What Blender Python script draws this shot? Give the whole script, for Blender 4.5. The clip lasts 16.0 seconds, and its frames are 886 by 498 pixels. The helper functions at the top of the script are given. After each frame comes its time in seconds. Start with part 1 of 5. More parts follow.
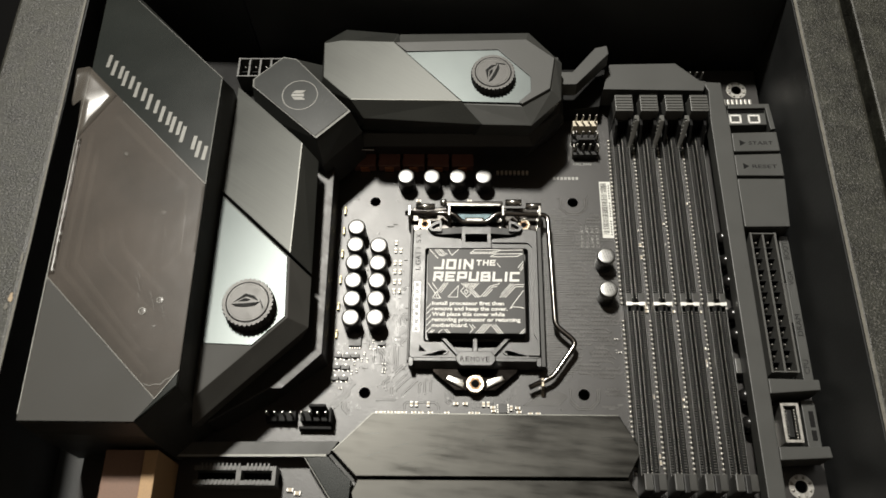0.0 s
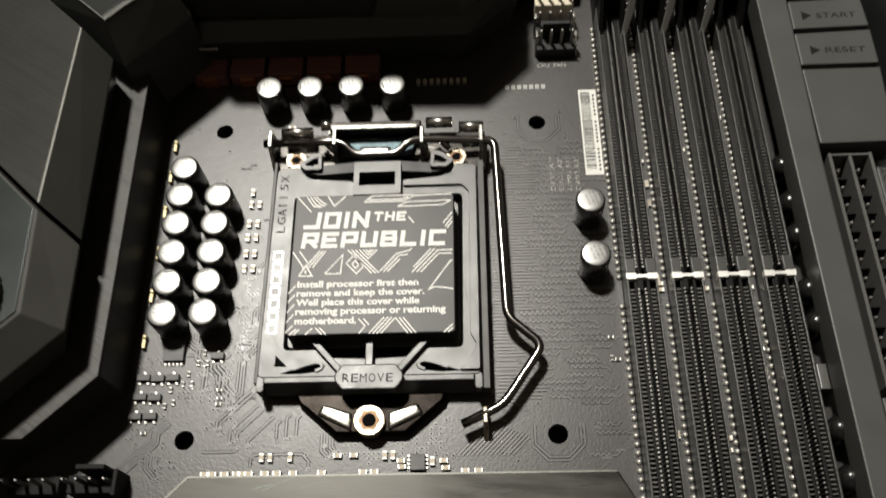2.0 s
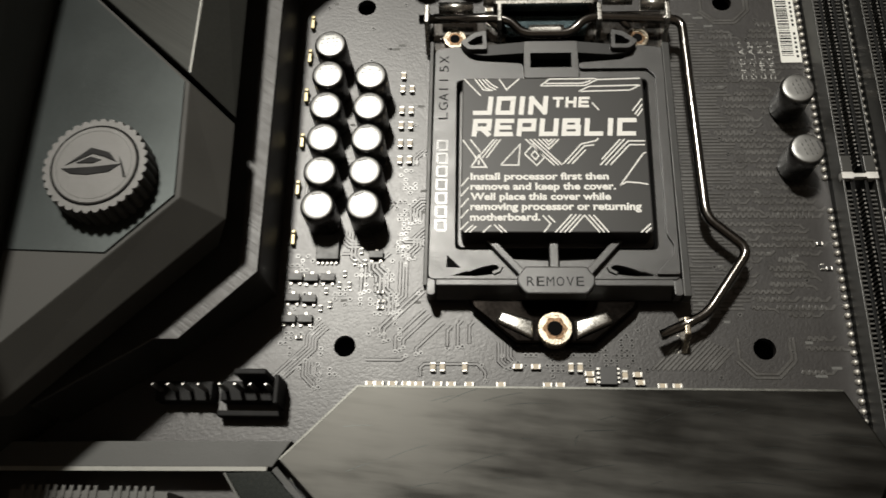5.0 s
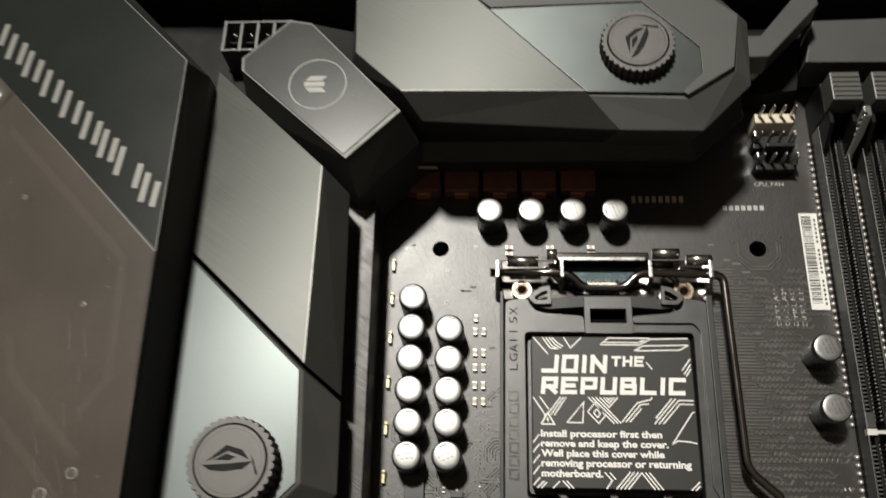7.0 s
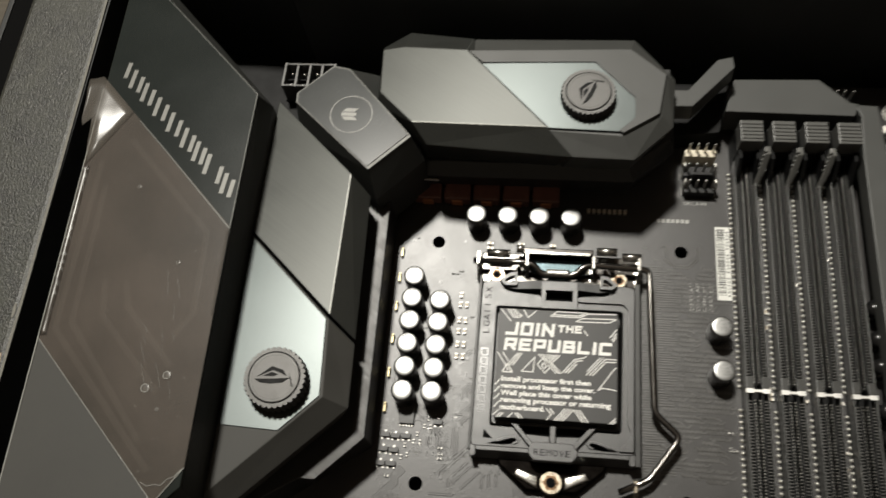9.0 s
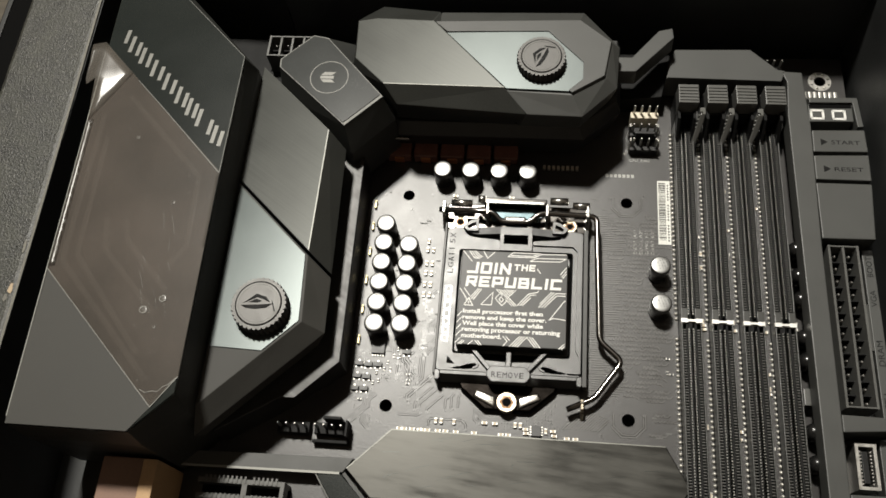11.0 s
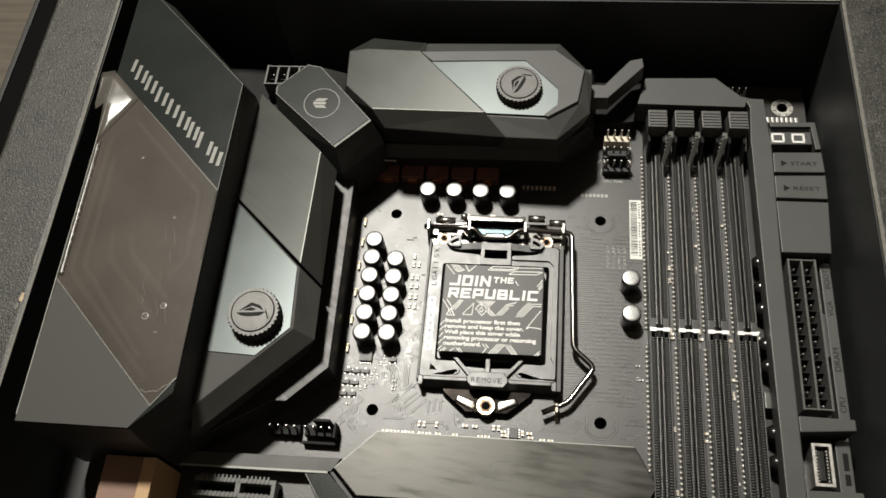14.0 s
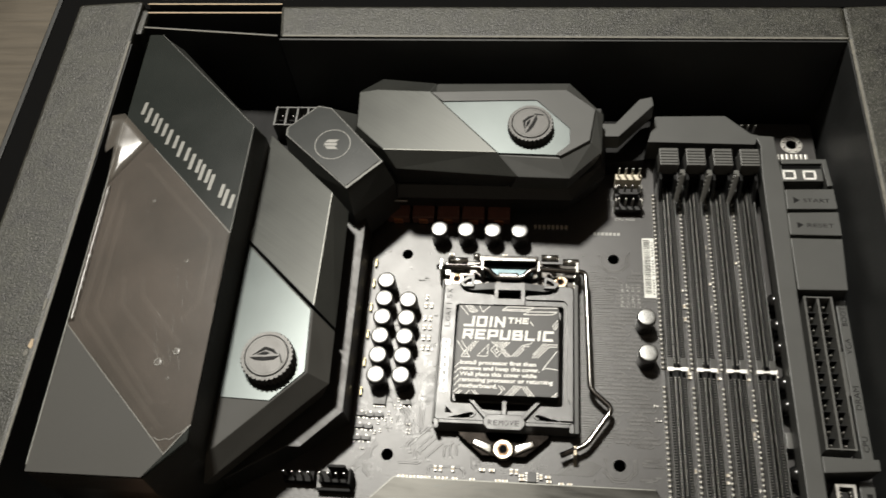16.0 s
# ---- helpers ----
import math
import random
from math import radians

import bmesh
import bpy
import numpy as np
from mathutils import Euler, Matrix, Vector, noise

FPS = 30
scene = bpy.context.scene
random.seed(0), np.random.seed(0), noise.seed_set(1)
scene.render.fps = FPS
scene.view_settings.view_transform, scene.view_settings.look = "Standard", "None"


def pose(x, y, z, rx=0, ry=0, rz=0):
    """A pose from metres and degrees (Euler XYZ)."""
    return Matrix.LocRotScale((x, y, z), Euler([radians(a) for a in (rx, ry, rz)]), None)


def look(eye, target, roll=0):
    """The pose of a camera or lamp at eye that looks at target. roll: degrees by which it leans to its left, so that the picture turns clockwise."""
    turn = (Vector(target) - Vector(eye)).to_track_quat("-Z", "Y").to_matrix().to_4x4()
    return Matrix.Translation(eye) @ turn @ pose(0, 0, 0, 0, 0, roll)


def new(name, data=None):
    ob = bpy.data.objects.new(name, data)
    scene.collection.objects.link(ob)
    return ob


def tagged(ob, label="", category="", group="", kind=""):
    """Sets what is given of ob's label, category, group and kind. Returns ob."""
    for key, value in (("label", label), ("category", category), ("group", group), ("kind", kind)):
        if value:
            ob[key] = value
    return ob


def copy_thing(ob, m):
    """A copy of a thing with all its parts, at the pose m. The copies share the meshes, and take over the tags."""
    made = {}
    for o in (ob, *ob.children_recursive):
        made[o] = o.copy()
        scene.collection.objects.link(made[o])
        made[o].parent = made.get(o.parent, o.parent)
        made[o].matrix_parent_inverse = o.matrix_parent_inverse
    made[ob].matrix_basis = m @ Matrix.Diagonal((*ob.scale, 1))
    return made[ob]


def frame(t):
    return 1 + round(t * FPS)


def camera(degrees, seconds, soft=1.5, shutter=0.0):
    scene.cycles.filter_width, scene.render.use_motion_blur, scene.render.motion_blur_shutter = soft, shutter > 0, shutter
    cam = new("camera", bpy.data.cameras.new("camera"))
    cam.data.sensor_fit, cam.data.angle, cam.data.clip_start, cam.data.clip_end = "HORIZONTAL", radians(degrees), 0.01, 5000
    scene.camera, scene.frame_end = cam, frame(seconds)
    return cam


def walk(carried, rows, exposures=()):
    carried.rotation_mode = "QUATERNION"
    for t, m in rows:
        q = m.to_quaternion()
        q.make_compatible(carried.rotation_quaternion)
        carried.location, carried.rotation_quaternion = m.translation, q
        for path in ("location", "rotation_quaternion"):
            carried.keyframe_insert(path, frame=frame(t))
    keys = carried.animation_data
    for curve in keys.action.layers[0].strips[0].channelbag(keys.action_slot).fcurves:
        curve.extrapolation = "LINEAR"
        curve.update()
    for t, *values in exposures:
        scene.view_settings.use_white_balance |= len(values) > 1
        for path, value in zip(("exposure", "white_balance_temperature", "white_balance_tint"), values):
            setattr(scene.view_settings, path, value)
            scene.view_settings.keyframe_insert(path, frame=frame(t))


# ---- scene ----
cam = camera(54.88, 16.0, 1.6, 0.4)
PATH = [
    (0, (-0.00407, -0.12143, 0.28397), (-0.00874, -0.03352, 0.10439), -2.42),
    (0.5, (-0.00166, -0.10794, 0.26574), (-0.00497, -0.01986, 0.08621), -2.52),
    (1, (0.01922, -0.09488, 0.23808), (0.01191, -0.00201, 0.06110), -5.32),
    (1.5, (0.02589, -0.08549, 0.19259), (0.01805, 0.00998, 0.01702), -5.96),
    (2, (0.02161, -0.08160, 0.16815), (0.01454, 0.00933, -0.00984), -5.40),
    (2.5, (0.02140, -0.07969, 0.14679), (0.01614, 0.00646, -0.03363), -3.64),
    (3, (0.02109, -0.07273, 0.13819), (0.01466, 0.00910, -0.04419), -4.30),
    (3.2, (0.02119, -0.07169, 0.13492), (0.01392, 0.00935, -0.04778), -5.09),
    (5.3, (-0.01506, -0.08159, 0.15723), (-0.02678, -0.00686, -0.02791), -8.02),
    (5.5, (-0.01585, -0.08285, 0.16165), (-0.02841, -0.00822, -0.02347), -8.53),
    (6, (-0.01740, -0.07972, 0.16218), (-0.02997, -0.00581, -0.02324), -8.65),
    (6.5, (-0.01984, -0.05211, 0.17724), (-0.03476, 0.02231, -0.00780), -10.37),
    (7, (-0.02323, -0.04040, 0.19055), (-0.03654, 0.03510, 0.00582), -9.26),
    (7.5, (-0.03549, -0.06114, 0.21695), (-0.04932, 0.01821, 0.03388), -8.44),
    (8, (-0.03711, -0.06782, 0.21623), (-0.05690, 0.00842, 0.03239), -10.67),
    (8.5, (-0.03465, -0.06968, 0.21902), (-0.05481, 0.00571, 0.03487), -10.24),
    (9, (-0.00464, -0.07268, 0.24541), (-0.02789, 0.00722, 0.06354), -12.27),
    (9.5, (0.00464, -0.09549, 0.25707), (-0.01963, -0.01382, 0.07612), -12.69),
    (11.8, (0.00914, -0.10328, 0.26167), (-0.01009, -0.01805, 0.08177), -9.01),
    (12, (0.01297, -0.10048, 0.26163), (-0.00680, -0.01454, 0.08212), -9.25),
    (12.5, (0.00935, -0.10153, 0.26278), (-0.01003, -0.01428, 0.08386), -8.84),
    (13, (0.01990, -0.10887, 0.27456), (-0.00086, -0.02053, 0.09634), -9.54),
    (13.5, (0.01896, -0.11755, 0.27755), (-0.00173, -0.02697, 0.10045), -9.29),
    (14, (0.01418, -0.11638, 0.27441), (-0.00718, -0.02605, 0.09726), -9.59),
    (14.5, (0.00972, -0.11157, 0.26892), (-0.01085, -0.02008, 0.09227), -8.95),
    (15, (0.01318, -0.10524, 0.26905), (-0.00648, -0.01172, 0.09336), -8.38),
    (15.5, (0.02019, -0.10921, 0.27800), (0.00032, -0.01402, 0.10324), -8.54),
    (16, (0.00681, -0.11402, 0.27385), (-0.01309, -0.01642, 0.10042), -8.59),
]
EXPOSURES = [(0, 0.0), (1.5, 0.1), (2.2, -0.13), (3, -0.38), (5.5, -0.18), (6.5, -0.06), (7.5, -0.04), (8.5, -0.13), (9.2, -0.04), (12, 0.07), (15, 0.11), (16, 0.15)]
walk(cam, [(t, look(eye, target, roll)) for t, eye, target, roll in PATH], EXPOSURES)

# ---- light: one bare lamp under the ceiling of a dim room ----
world = bpy.data.worlds.new("world")
scene.world = world
world.use_nodes = True
world.node_tree.nodes["Background"].inputs[0].default_value = (0.02, 0.019, 0.018, 1)
world.node_tree.nodes["Background"].inputs[1].default_value = 0.2
lamp_data = bpy.data.lights.new("room_lamp", "AREA")
lamp_data.shape, lamp_data.size = "DISK", 0.17
lamp_data.energy, lamp_data.color = 43.0, (1.0, 0.962, 0.872)
lamp = new("room_lamp", lamp_data)
lamp.matrix_world = look((-0.30, 0.69, 1.62), (0, 0, 0))

# ---- helpers of this scene; lengths in millimetres ----
MM = 0.001
SPOT = {}


def thing(name, label, category, at=(0, 0, 0), group="", kind=""):
    ob = new(name)
    ob.empty_display_size = 0.005
    ob.location = Vector(at) * MM
    SPOT[ob.name] = Vector(at)
    return tagged(ob, label, category, group, kind)


def finish(bm, smooth=False):
    bmesh.ops.recalc_face_normals(bm, faces=bm.faces)
    for f in bm.faces:
        f.smooth = smooth


def part(name, bm, material, parent=None, label="", smooth=False):
    """One mesh object; the bmesh is in millimetres of the world."""
    finish(bm, smooth)
    shift = SPOT[parent.name] if parent else Vector((0, 0, 0))
    bmesh.ops.translate(bm, verts=bm.verts, vec=-shift)
    bmesh.ops.scale(bm, verts=bm.verts, vec=(MM, MM, MM))
    me = bpy.data.meshes.new(name)
    bm.to_mesh(me)
    bm.free()
    me.materials.append(material)
    ob = new(name, me)
    if parent:
        ob.parent = parent
        SPOT[ob.name] = shift
    return tagged(ob, label)


def soften(bm, width, segments=2, least=0.5):
    if width > 0:
        edges = [e for e in bm.edges if e.is_manifold and e.calc_face_angle(0) > least]
        bmesh.ops.bevel(bm, geom=edges, offset=width, segments=segments, profile=0.6, affect="EDGES", clamp_overlap=True)
    return bm


def loft(levels, bevel=0.0, bm=None):
    """A solid through polygons [(z, points)] with equal counts, from low to high."""
    own = bm is None
    bm = bm or bmesh.new()
    rings = [[bm.verts.new((x, y, z)) for x, y in points] for z, points in levels]
    n = len(rings[0])
    bm.faces.new(list(reversed(rings[0])))
    bm.faces.new(rings[-1])
    for a, b in zip(rings, rings[1:]):
        for i in range(n):
            bm.faces.new((a[i], a[(i + 1) % n], b[(i + 1) % n], b[i]))
    if own:
        bmesh.ops.recalc_face_normals(bm, faces=bm.faces)
        soften(bm, bevel)
    return bm


def prism(points, z0, z1, bevel=0.0, bm=None):
    return loft([(z0, points), (z1, points)], bevel, bm)


def block(x0, y0, z0, x1, y1, z1, bevel=0.0, bm=None):
    return prism([(x0, y0), (x1, y0), (x1, y1), (x0, y1)], z0, z1, bevel, bm)


def ring_points(x, y, r, n=32, start=0.0):
    return [(x + r * math.cos(start + 2 * math.pi * i / n), y + r * math.sin(start + 2 * math.pi * i / n)) for i in range(n)]


def lathe(x, y, profile, n=40, bm=None):
    """Turned solid: profile [(radius, z)] from bottom to top."""
    return loft([(z, ring_points(x, y, r, n)) for r, z in profile], 0, bm)


def tube_ring(x, y, r0, r1, z0, z1, n=36, bm=None):
    bm = bm or bmesh.new()
    rows = [[bm.verts.new((px, py, z)) for px, py in ring_points(x, y, r, n)] for r, z in ((r1, z0), (r1, z1), (r0, z1), (r0, z0))]
    for k in range(4):
        a, b = rows[k], rows[(k + 1) % 4]
        for i in range(n):
            bm.faces.new((a[i], a[(i + 1) % n], b[(i + 1) % n], b[i]))
    return bm


def pipe(points, r, n=12, bm=None):
    """A round wire along points, mitred at its bends."""
    bm = bm or bmesh.new()
    pts = [Vector(p) for p in points]
    rows = []
    for i, p in enumerate(pts):
        a = (p - pts[i - 1]).normalized() if i else (pts[1] - p).normalized()
        b = (pts[i + 1] - p).normalized() if i + 1 < len(pts) else a
        d = (a + b).normalized()
        side = d.cross(Vector((0, 0, 1))).normalized()
        up = side.cross(d)
        rows.append([bm.verts.new(p + r * (math.cos(q) * side + math.sin(q) * up)) for q in [2 * math.pi * k / n for k in range(n)]])
    for a, b in zip(rows, rows[1:]):
        for k in range(n):
            bm.faces.new((a[k], a[(k + 1) % n], b[(k + 1) % n], b[k]))
    bm.faces.new(rows[0])
    bm.faces.new(list(reversed(rows[-1])))
    return bm


def rounded(points, radius, steps=4):
    """Round the bends of a path."""
    pts = [Vector(p) for p in points]
    out = [pts[0]]
    for a, b, c in zip(pts, pts[1:], pts[2:]):
        r = min(radius, (a - b).length / 2.1, (c - b).length / 2.1)
        p, q = b + (a - b).normalized() * r, b + (c - b).normalized() * r
        for k in range(steps + 1):
            u = k / steps
            out.append((1 - u) ** 2 * p + 2 * u * (1 - u) * b + u * u * q)
    return out + [pts[-1]]


def words(text, x, y, width, height, z, depth=0.05, turn=0.0, shear=0.0, bold=0.0, space=1.0):
    """Lettering as a mesh, fitted into width x height with its lower left corner at x, y, turned about it."""
    curve = bpy.data.curves.new("words", "FONT")
    curve.body, curve.extrude, curve.resolution_u, curve.offset, curve.space_character = text, 0.01, 3, bold, space
    ob = new("words", curve)
    bpy.context.view_layer.update()
    me = bpy.data.meshes.new_from_object(ob.evaluated_get(bpy.context.evaluated_depsgraph_get()))
    bpy.data.objects.remove(ob)
    bpy.data.curves.remove(curve)
    bm = bmesh.new()
    bm.from_mesh(me)
    bpy.data.meshes.remove(me)
    xs, ys = [v.co.x for v in bm.verts], [v.co.y for v in bm.verts]
    x0, y0, sx, sy = min(xs), min(ys), width / (max(xs) - min(xs)), height / (max(ys) - min(ys))
    c, s = math.cos(radians(turn)), math.sin(radians(turn))
    for v in bm.verts:
        u, w = (v.co.x - x0) * sx, (v.co.y - y0) * sy
        u += shear * w
        v.co = (x + c * u - s * w, y + s * u + c * w, z + (depth if v.co.z > 0 else 0))
    return bm


def strokes(lines, width, z, depth, bm=None, slope=0.0):
    """Flat raised lines along polylines."""
    bm = bm or bmesh.new()
    for k, line in enumerate(lines):
        p = [Vector(q) for q in line]
        rise = depth + (0.004 * (k % 9) if slope else 0.0)
        left, right = [], []
        for i, q in enumerate(p):
            a = (q - p[i - 1]).normalized() if i else (p[1] - q).normalized()
            b = (p[i + 1] - q).normalized() if i + 1 < len(p) else a
            m = (a + b)
            m = m.normalized() if m.length > 1e-6 else a
            n = Vector((-m.y, m.x)) * (width / 2 / max(0.4, m.dot(a)))
            left.append(q + n)
            right.append(q - n)
        for i in range(len(p) - 1):
            v = [bm.verts.new((u.x, u.y, z + rise)) for u in (left[i], right[i], right[i + 1], left[i + 1])]
            spread = 1 + 2 * slope / width
            feet = [p[i] + (left[i] - p[i]) * spread, p[i] + (right[i] - p[i]) * spread, p[i + 1] + (right[i + 1] - p[i + 1]) * spread, p[i + 1] + (left[i + 1] - p[i + 1]) * spread]
            w = [bm.verts.new((u.x, u.y, z)) for u in feet]
            bm.faces.new(v)
            bm.faces.new((v[0], w[0], w[3], v[3]))
            bm.faces.new((v[1], v[2], w[2], w[1]))
    return bm


# ---- materials ----
def surf(name, colour, rough, metal=0.0, vary=0.15, size=4.0, grain=0.4, bump=0.1, stretch=(1, 1, 1), rough_vary=0.08, coat=0.0, turn=0.0, spec=0.5, specks=0.0, aniso=0.0):
    """A painted, moulded or metal surface: cloudy variation of `size` mm, grain of `grain` mm."""
    m = bpy.data.materials.new(name)
    m.use_nodes = True
    t = m.node_tree
    b = t.nodes["Principled BSDF"]
    link = t.links.new
    coords = t.nodes.new("ShaderNodeTexCoord")
    mapping = t.nodes.new("ShaderNodeMapping")
    mapping.vector_type = "TEXTURE"
    mapping.inputs["Scale"].default_value = [1 / k for k in stretch]
    mapping.inputs["Rotation"].default_value = (0, 0, radians(turn))
    link(coords.outputs["Object"], mapping.inputs["Vector"])
    clouds = t.nodes.new("ShaderNodeTexNoise")
    clouds.inputs["Scale"].default_value, clouds.inputs["Detail"].default_value = 1000 / size, 5
    fine = t.nodes.new("ShaderNodeTexNoise")
    fine.inputs["Scale"].default_value, fine.inputs["Detail"].default_value = 1000 / grain, 3
    link(coords.outputs["Object"], clouds.inputs["Vector"])
    link(mapping.outputs["Vector"], fine.inputs["Vector"])
    mix = t.nodes.new("ShaderNodeMix")
    mix.data_type, mix.blend_type = "RGBA", "MIX"
    lo, hi = [max(0.0, c * (1 - vary)) for c in colour], [min(1.0, c * (1 + vary)) for c in colour]
    mix.inputs[6].default_value, mix.inputs[7].default_value = (*lo, 1), (*hi, 1)
    both = t.nodes.new("ShaderNodeMath")
    both.operation = "MULTIPLY_ADD"
    both.inputs[1].default_value = 0.5
    link(fine.outputs["Fac"], both.inputs[0])
    half = t.nodes.new("ShaderNodeMath")
    half.operation = "MULTIPLY"
    half.inputs[1].default_value = 0.5
    link(clouds.outputs["Fac"], half.inputs[0])
    link(half.outputs[0], both.inputs[2])
    wide = t.nodes.new("ShaderNodeMapRange")
    wide.inputs["From Min"].default_value, wide.inputs["From Max"].default_value = 0.32, 0.68
    link(both.outputs[0], wide.inputs["Value"])
    both = wide
    link(both.outputs[0], mix.inputs[0])
    last = mix.outputs[2]
    if specks:
        dust = t.nodes.new("ShaderNodeTexNoise")
        dust.inputs["Scale"].default_value, dust.inputs["Detail"].default_value = (1800 if size == 7.0 else 1400), 2
        link(coords.outputs["Object"], dust.inputs["Vector"])
        ramp = t.nodes.new("ShaderNodeValToRGB")
        ramp.color_ramp.elements[0].position, ramp.color_ramp.elements[1].position = (0.57, 0.70) if size == 7.0 else (0.74, 0.80)
        link(dust.outputs["Fac"], ramp.inputs[0])
        amount = t.nodes.new("ShaderNodeMath")
        amount.operation = "MULTIPLY"
        amount.inputs[1].default_value = specks
        link(ramp.outputs[0], amount.inputs[0])
        over = t.nodes.new("ShaderNodeMix")
        over.data_type = "RGBA"
        over.inputs[7].default_value = (0.42, 0.4, 0.37, 1)
        link(amount.outputs[0], over.inputs[0])
        link(last, over.inputs[6])
        last = over.outputs[2]
    link(last, b.inputs["Base Color"])
    spread = t.nodes.new("ShaderNodeMapRange")
    spread.inputs["To Min"].default_value, spread.inputs["To Max"].default_value = max(0.02, rough - rough_vary), min(1, rough + rough_vary)
    link(both.outputs[0], spread.inputs["Value"])
    link(spread.outputs[0], b.inputs["Roughness"])
    b.inputs["Metallic"].default_value = metal
    b.inputs["Specular IOR Level"].default_value = spec
    b.inputs["Coat Weight"].default_value = coat
    if aniso:
        # brushed metal: the sheen spreads across the brushing
        across = t.nodes.new("ShaderNodeCombineXYZ")
        across.inputs[0].default_value, across.inputs[1].default_value = math.cos(radians(turn)), math.sin(radians(turn))
        link(across.outputs[0], b.inputs["Tangent"])
        b.inputs["Anisotropic"].default_value = aniso
    b.inputs["Coat Roughness"].default_value = 0.12
    if bump:
        bumps = t.nodes.new("ShaderNodeBump")
        bumps.inputs["Strength"].default_value, bumps.inputs["Distance"].default_value = bump, grain * MM * 0.5
        link(fine.outputs["Fac"], bumps.inputs["Height"])
        link(bumps.outputs[0], b.inputs["Normal"])
    return m


M_PCB = surf("solder_mask", (0.020, 0.018, 0.017), 0.39, 0, 0.12, 9, 0.45, 0.14, rough_vary=0.03, spec=0.66)
M_TRACE = surf("trace_mask", (0.021, 0.019, 0.018), 0.39, 0, 0.1, 5, 0.3, 0.05, rough_vary=0.02, spec=0.74)
# pale copy of the trace mask: glints on the ridges put into colour
M_SERPENT = surf("trace_mask_glint", (0.040, 0.038, 0.035), 0.37, 0, 0.3, 5, 0.3, 0.05, spec=0.9)
M_SOLDER_DOT = surf("solder_dot", (0.62, 0.60, 0.55), 0.45, 0.7, 0.12, 2, 0.3, 0.1)
M_SILK = surf("silkscreen_ink", (0.38, 0.38, 0.36), 0.6, 0, 0.2, 2, 0.2, 0.05)
M_SOLDER = surf("solder", (0.50, 0.485, 0.455), 0.42, 1.0, 0.15, 2, 0.3, 0.15)
# near-black: the shade inside recesses is put into the colour
M_HOLE = surf("recess_shade_black", (0.004, 0.004, 0.004), 0.8, spec=0.05)
M_ARMOUR = surf("grey_plastic_armour", (0.046, 0.047, 0.044), 0.50, 0, 0.10, 12, 0.22, 0.14, specks=0.04)
M_ARMOUR_PLAIN = surf("smooth_grey_plastic", (0.045, 0.044, 0.040), 0.58, 0, 0.14, 14, 0.2, 0.10, specks=0.05, spec=0.28)
M_ARMOUR_DARK = surf("black_textured_plastic", (0.025, 0.026, 0.024), 0.50, 0, 0.12, 10, 0.28, 0.22, specks=0.05)
M_BRUSHED_DARK = surf("dark_brushed_aluminium", (0.050, 0.052, 0.048), 0.40, 0.5, 0.16, 16, 0.26, 0.08, (1.0, 0.012, 1), 0.025, 0, 56, spec=0.4, specks=0.05, aniso=0.75)
M_PLATE = surf("satin_steel_plate", (0.060, 0.068, 0.067), 0.33, 0.8, 0.05, 10, 0.15, 0.06, (1, 0.2, 1), 0.02, 0, 56, aniso=0.6)
M_BASE = surf("black_anodised_heatsink", (0.03, 0.03, 0.029), 0.42, 0.4, 0.2, 6, 0.1, 0.2, (1, 0.05, 1), 0.08, 0, 30)
M_INLAY = surf("satin_inlay", (0.017, 0.0195, 0.0182), 0.26, 0.0, 0.1, 12, 0.5, 0, rough_vary=0.02, spec=0.25)
M_EDGE_LINE = surf("pale_edge_line", (0.13, 0.13, 0.12), 0.45, 1.0, 0.4, 3, 0.3, 0.1)
M_EDGE = surf("edge_and_glint", (0.07, 0.07, 0.066), 0.48, 1.0, 0.1, 5, 0.3, 0.05)
M_SHROUD = surf("smoked_acrylic", (0.012, 0.0150, 0.0135), 0.19, 0.0, 0.1, 20, 0.5, 0.0, rough_vary=0.02, specks=0.03)
# silver for pale lines: glints and bright edges put in as colour
M_PALE_LINE = surf("pale_silver_line", (0.23, 0.23, 0.21), 0.45, 0.2, 0.1, 4, 0.3, 0.03)
M_NAME = surf("dull_silver_print", (0.15, 0.148, 0.135), 0.45, 0.2, 0.1, 4, 0.3, 0.03)
M_KNOB = surf("black_knob_metal", (0.085, 0.083, 0.080), 0.46, 0.5, 0.12, 3, 0.16, 0.35)
M_CAP_TOP = surf("capacitor_aluminium", (0.29, 0.29, 0.283), 0.36, 0.85, 0.12, 1.5, 0.12, 0.08, rough_vary=0.05)
M_CAP_SIDE = surf("capacitor_can", (0.16, 0.16, 0.16), 0.30, 1.0, 0.1, 2, 0.2, 0.04)
M_CAP_INK = surf("black_ink", (0.006, 0.006, 0.006), 0.6, spec=0.15)
M_SLOT = surf("slot_plastic", (0.010, 0.010, 0.010), 0.42, 0, 0.15, 4, 0.2, 0.08, spec=0.35)
M_SLOT_EDGE = surf("slot_rail_plastic", (0.040, 0.040, 0.037), 0.40, 0, 0.15, 4, 0.2, 0.08)
# black plastic; also paints shade in slot channels and gaps
M_SLOT_BLACK = surf("black_plastic_and_shade", (0.006, 0.006, 0.006), 0.55, 0, 0.15, 4, 0.2, 0.08, spec=0.15)
# pale copy of slot plastic: highlights on the teeth put into colour
M_SLOT_RIB = surf("slot_teeth_highlight", (0.075, 0.073, 0.069), 0.34, 0, 0.15, 4, 0.2, 0.05, spec=0.6)
M_BRASS = surf("dull_brass", (0.36, 0.31, 0.19), 0.45, 1.0, 0.2, 2, 0.2, 0.1)
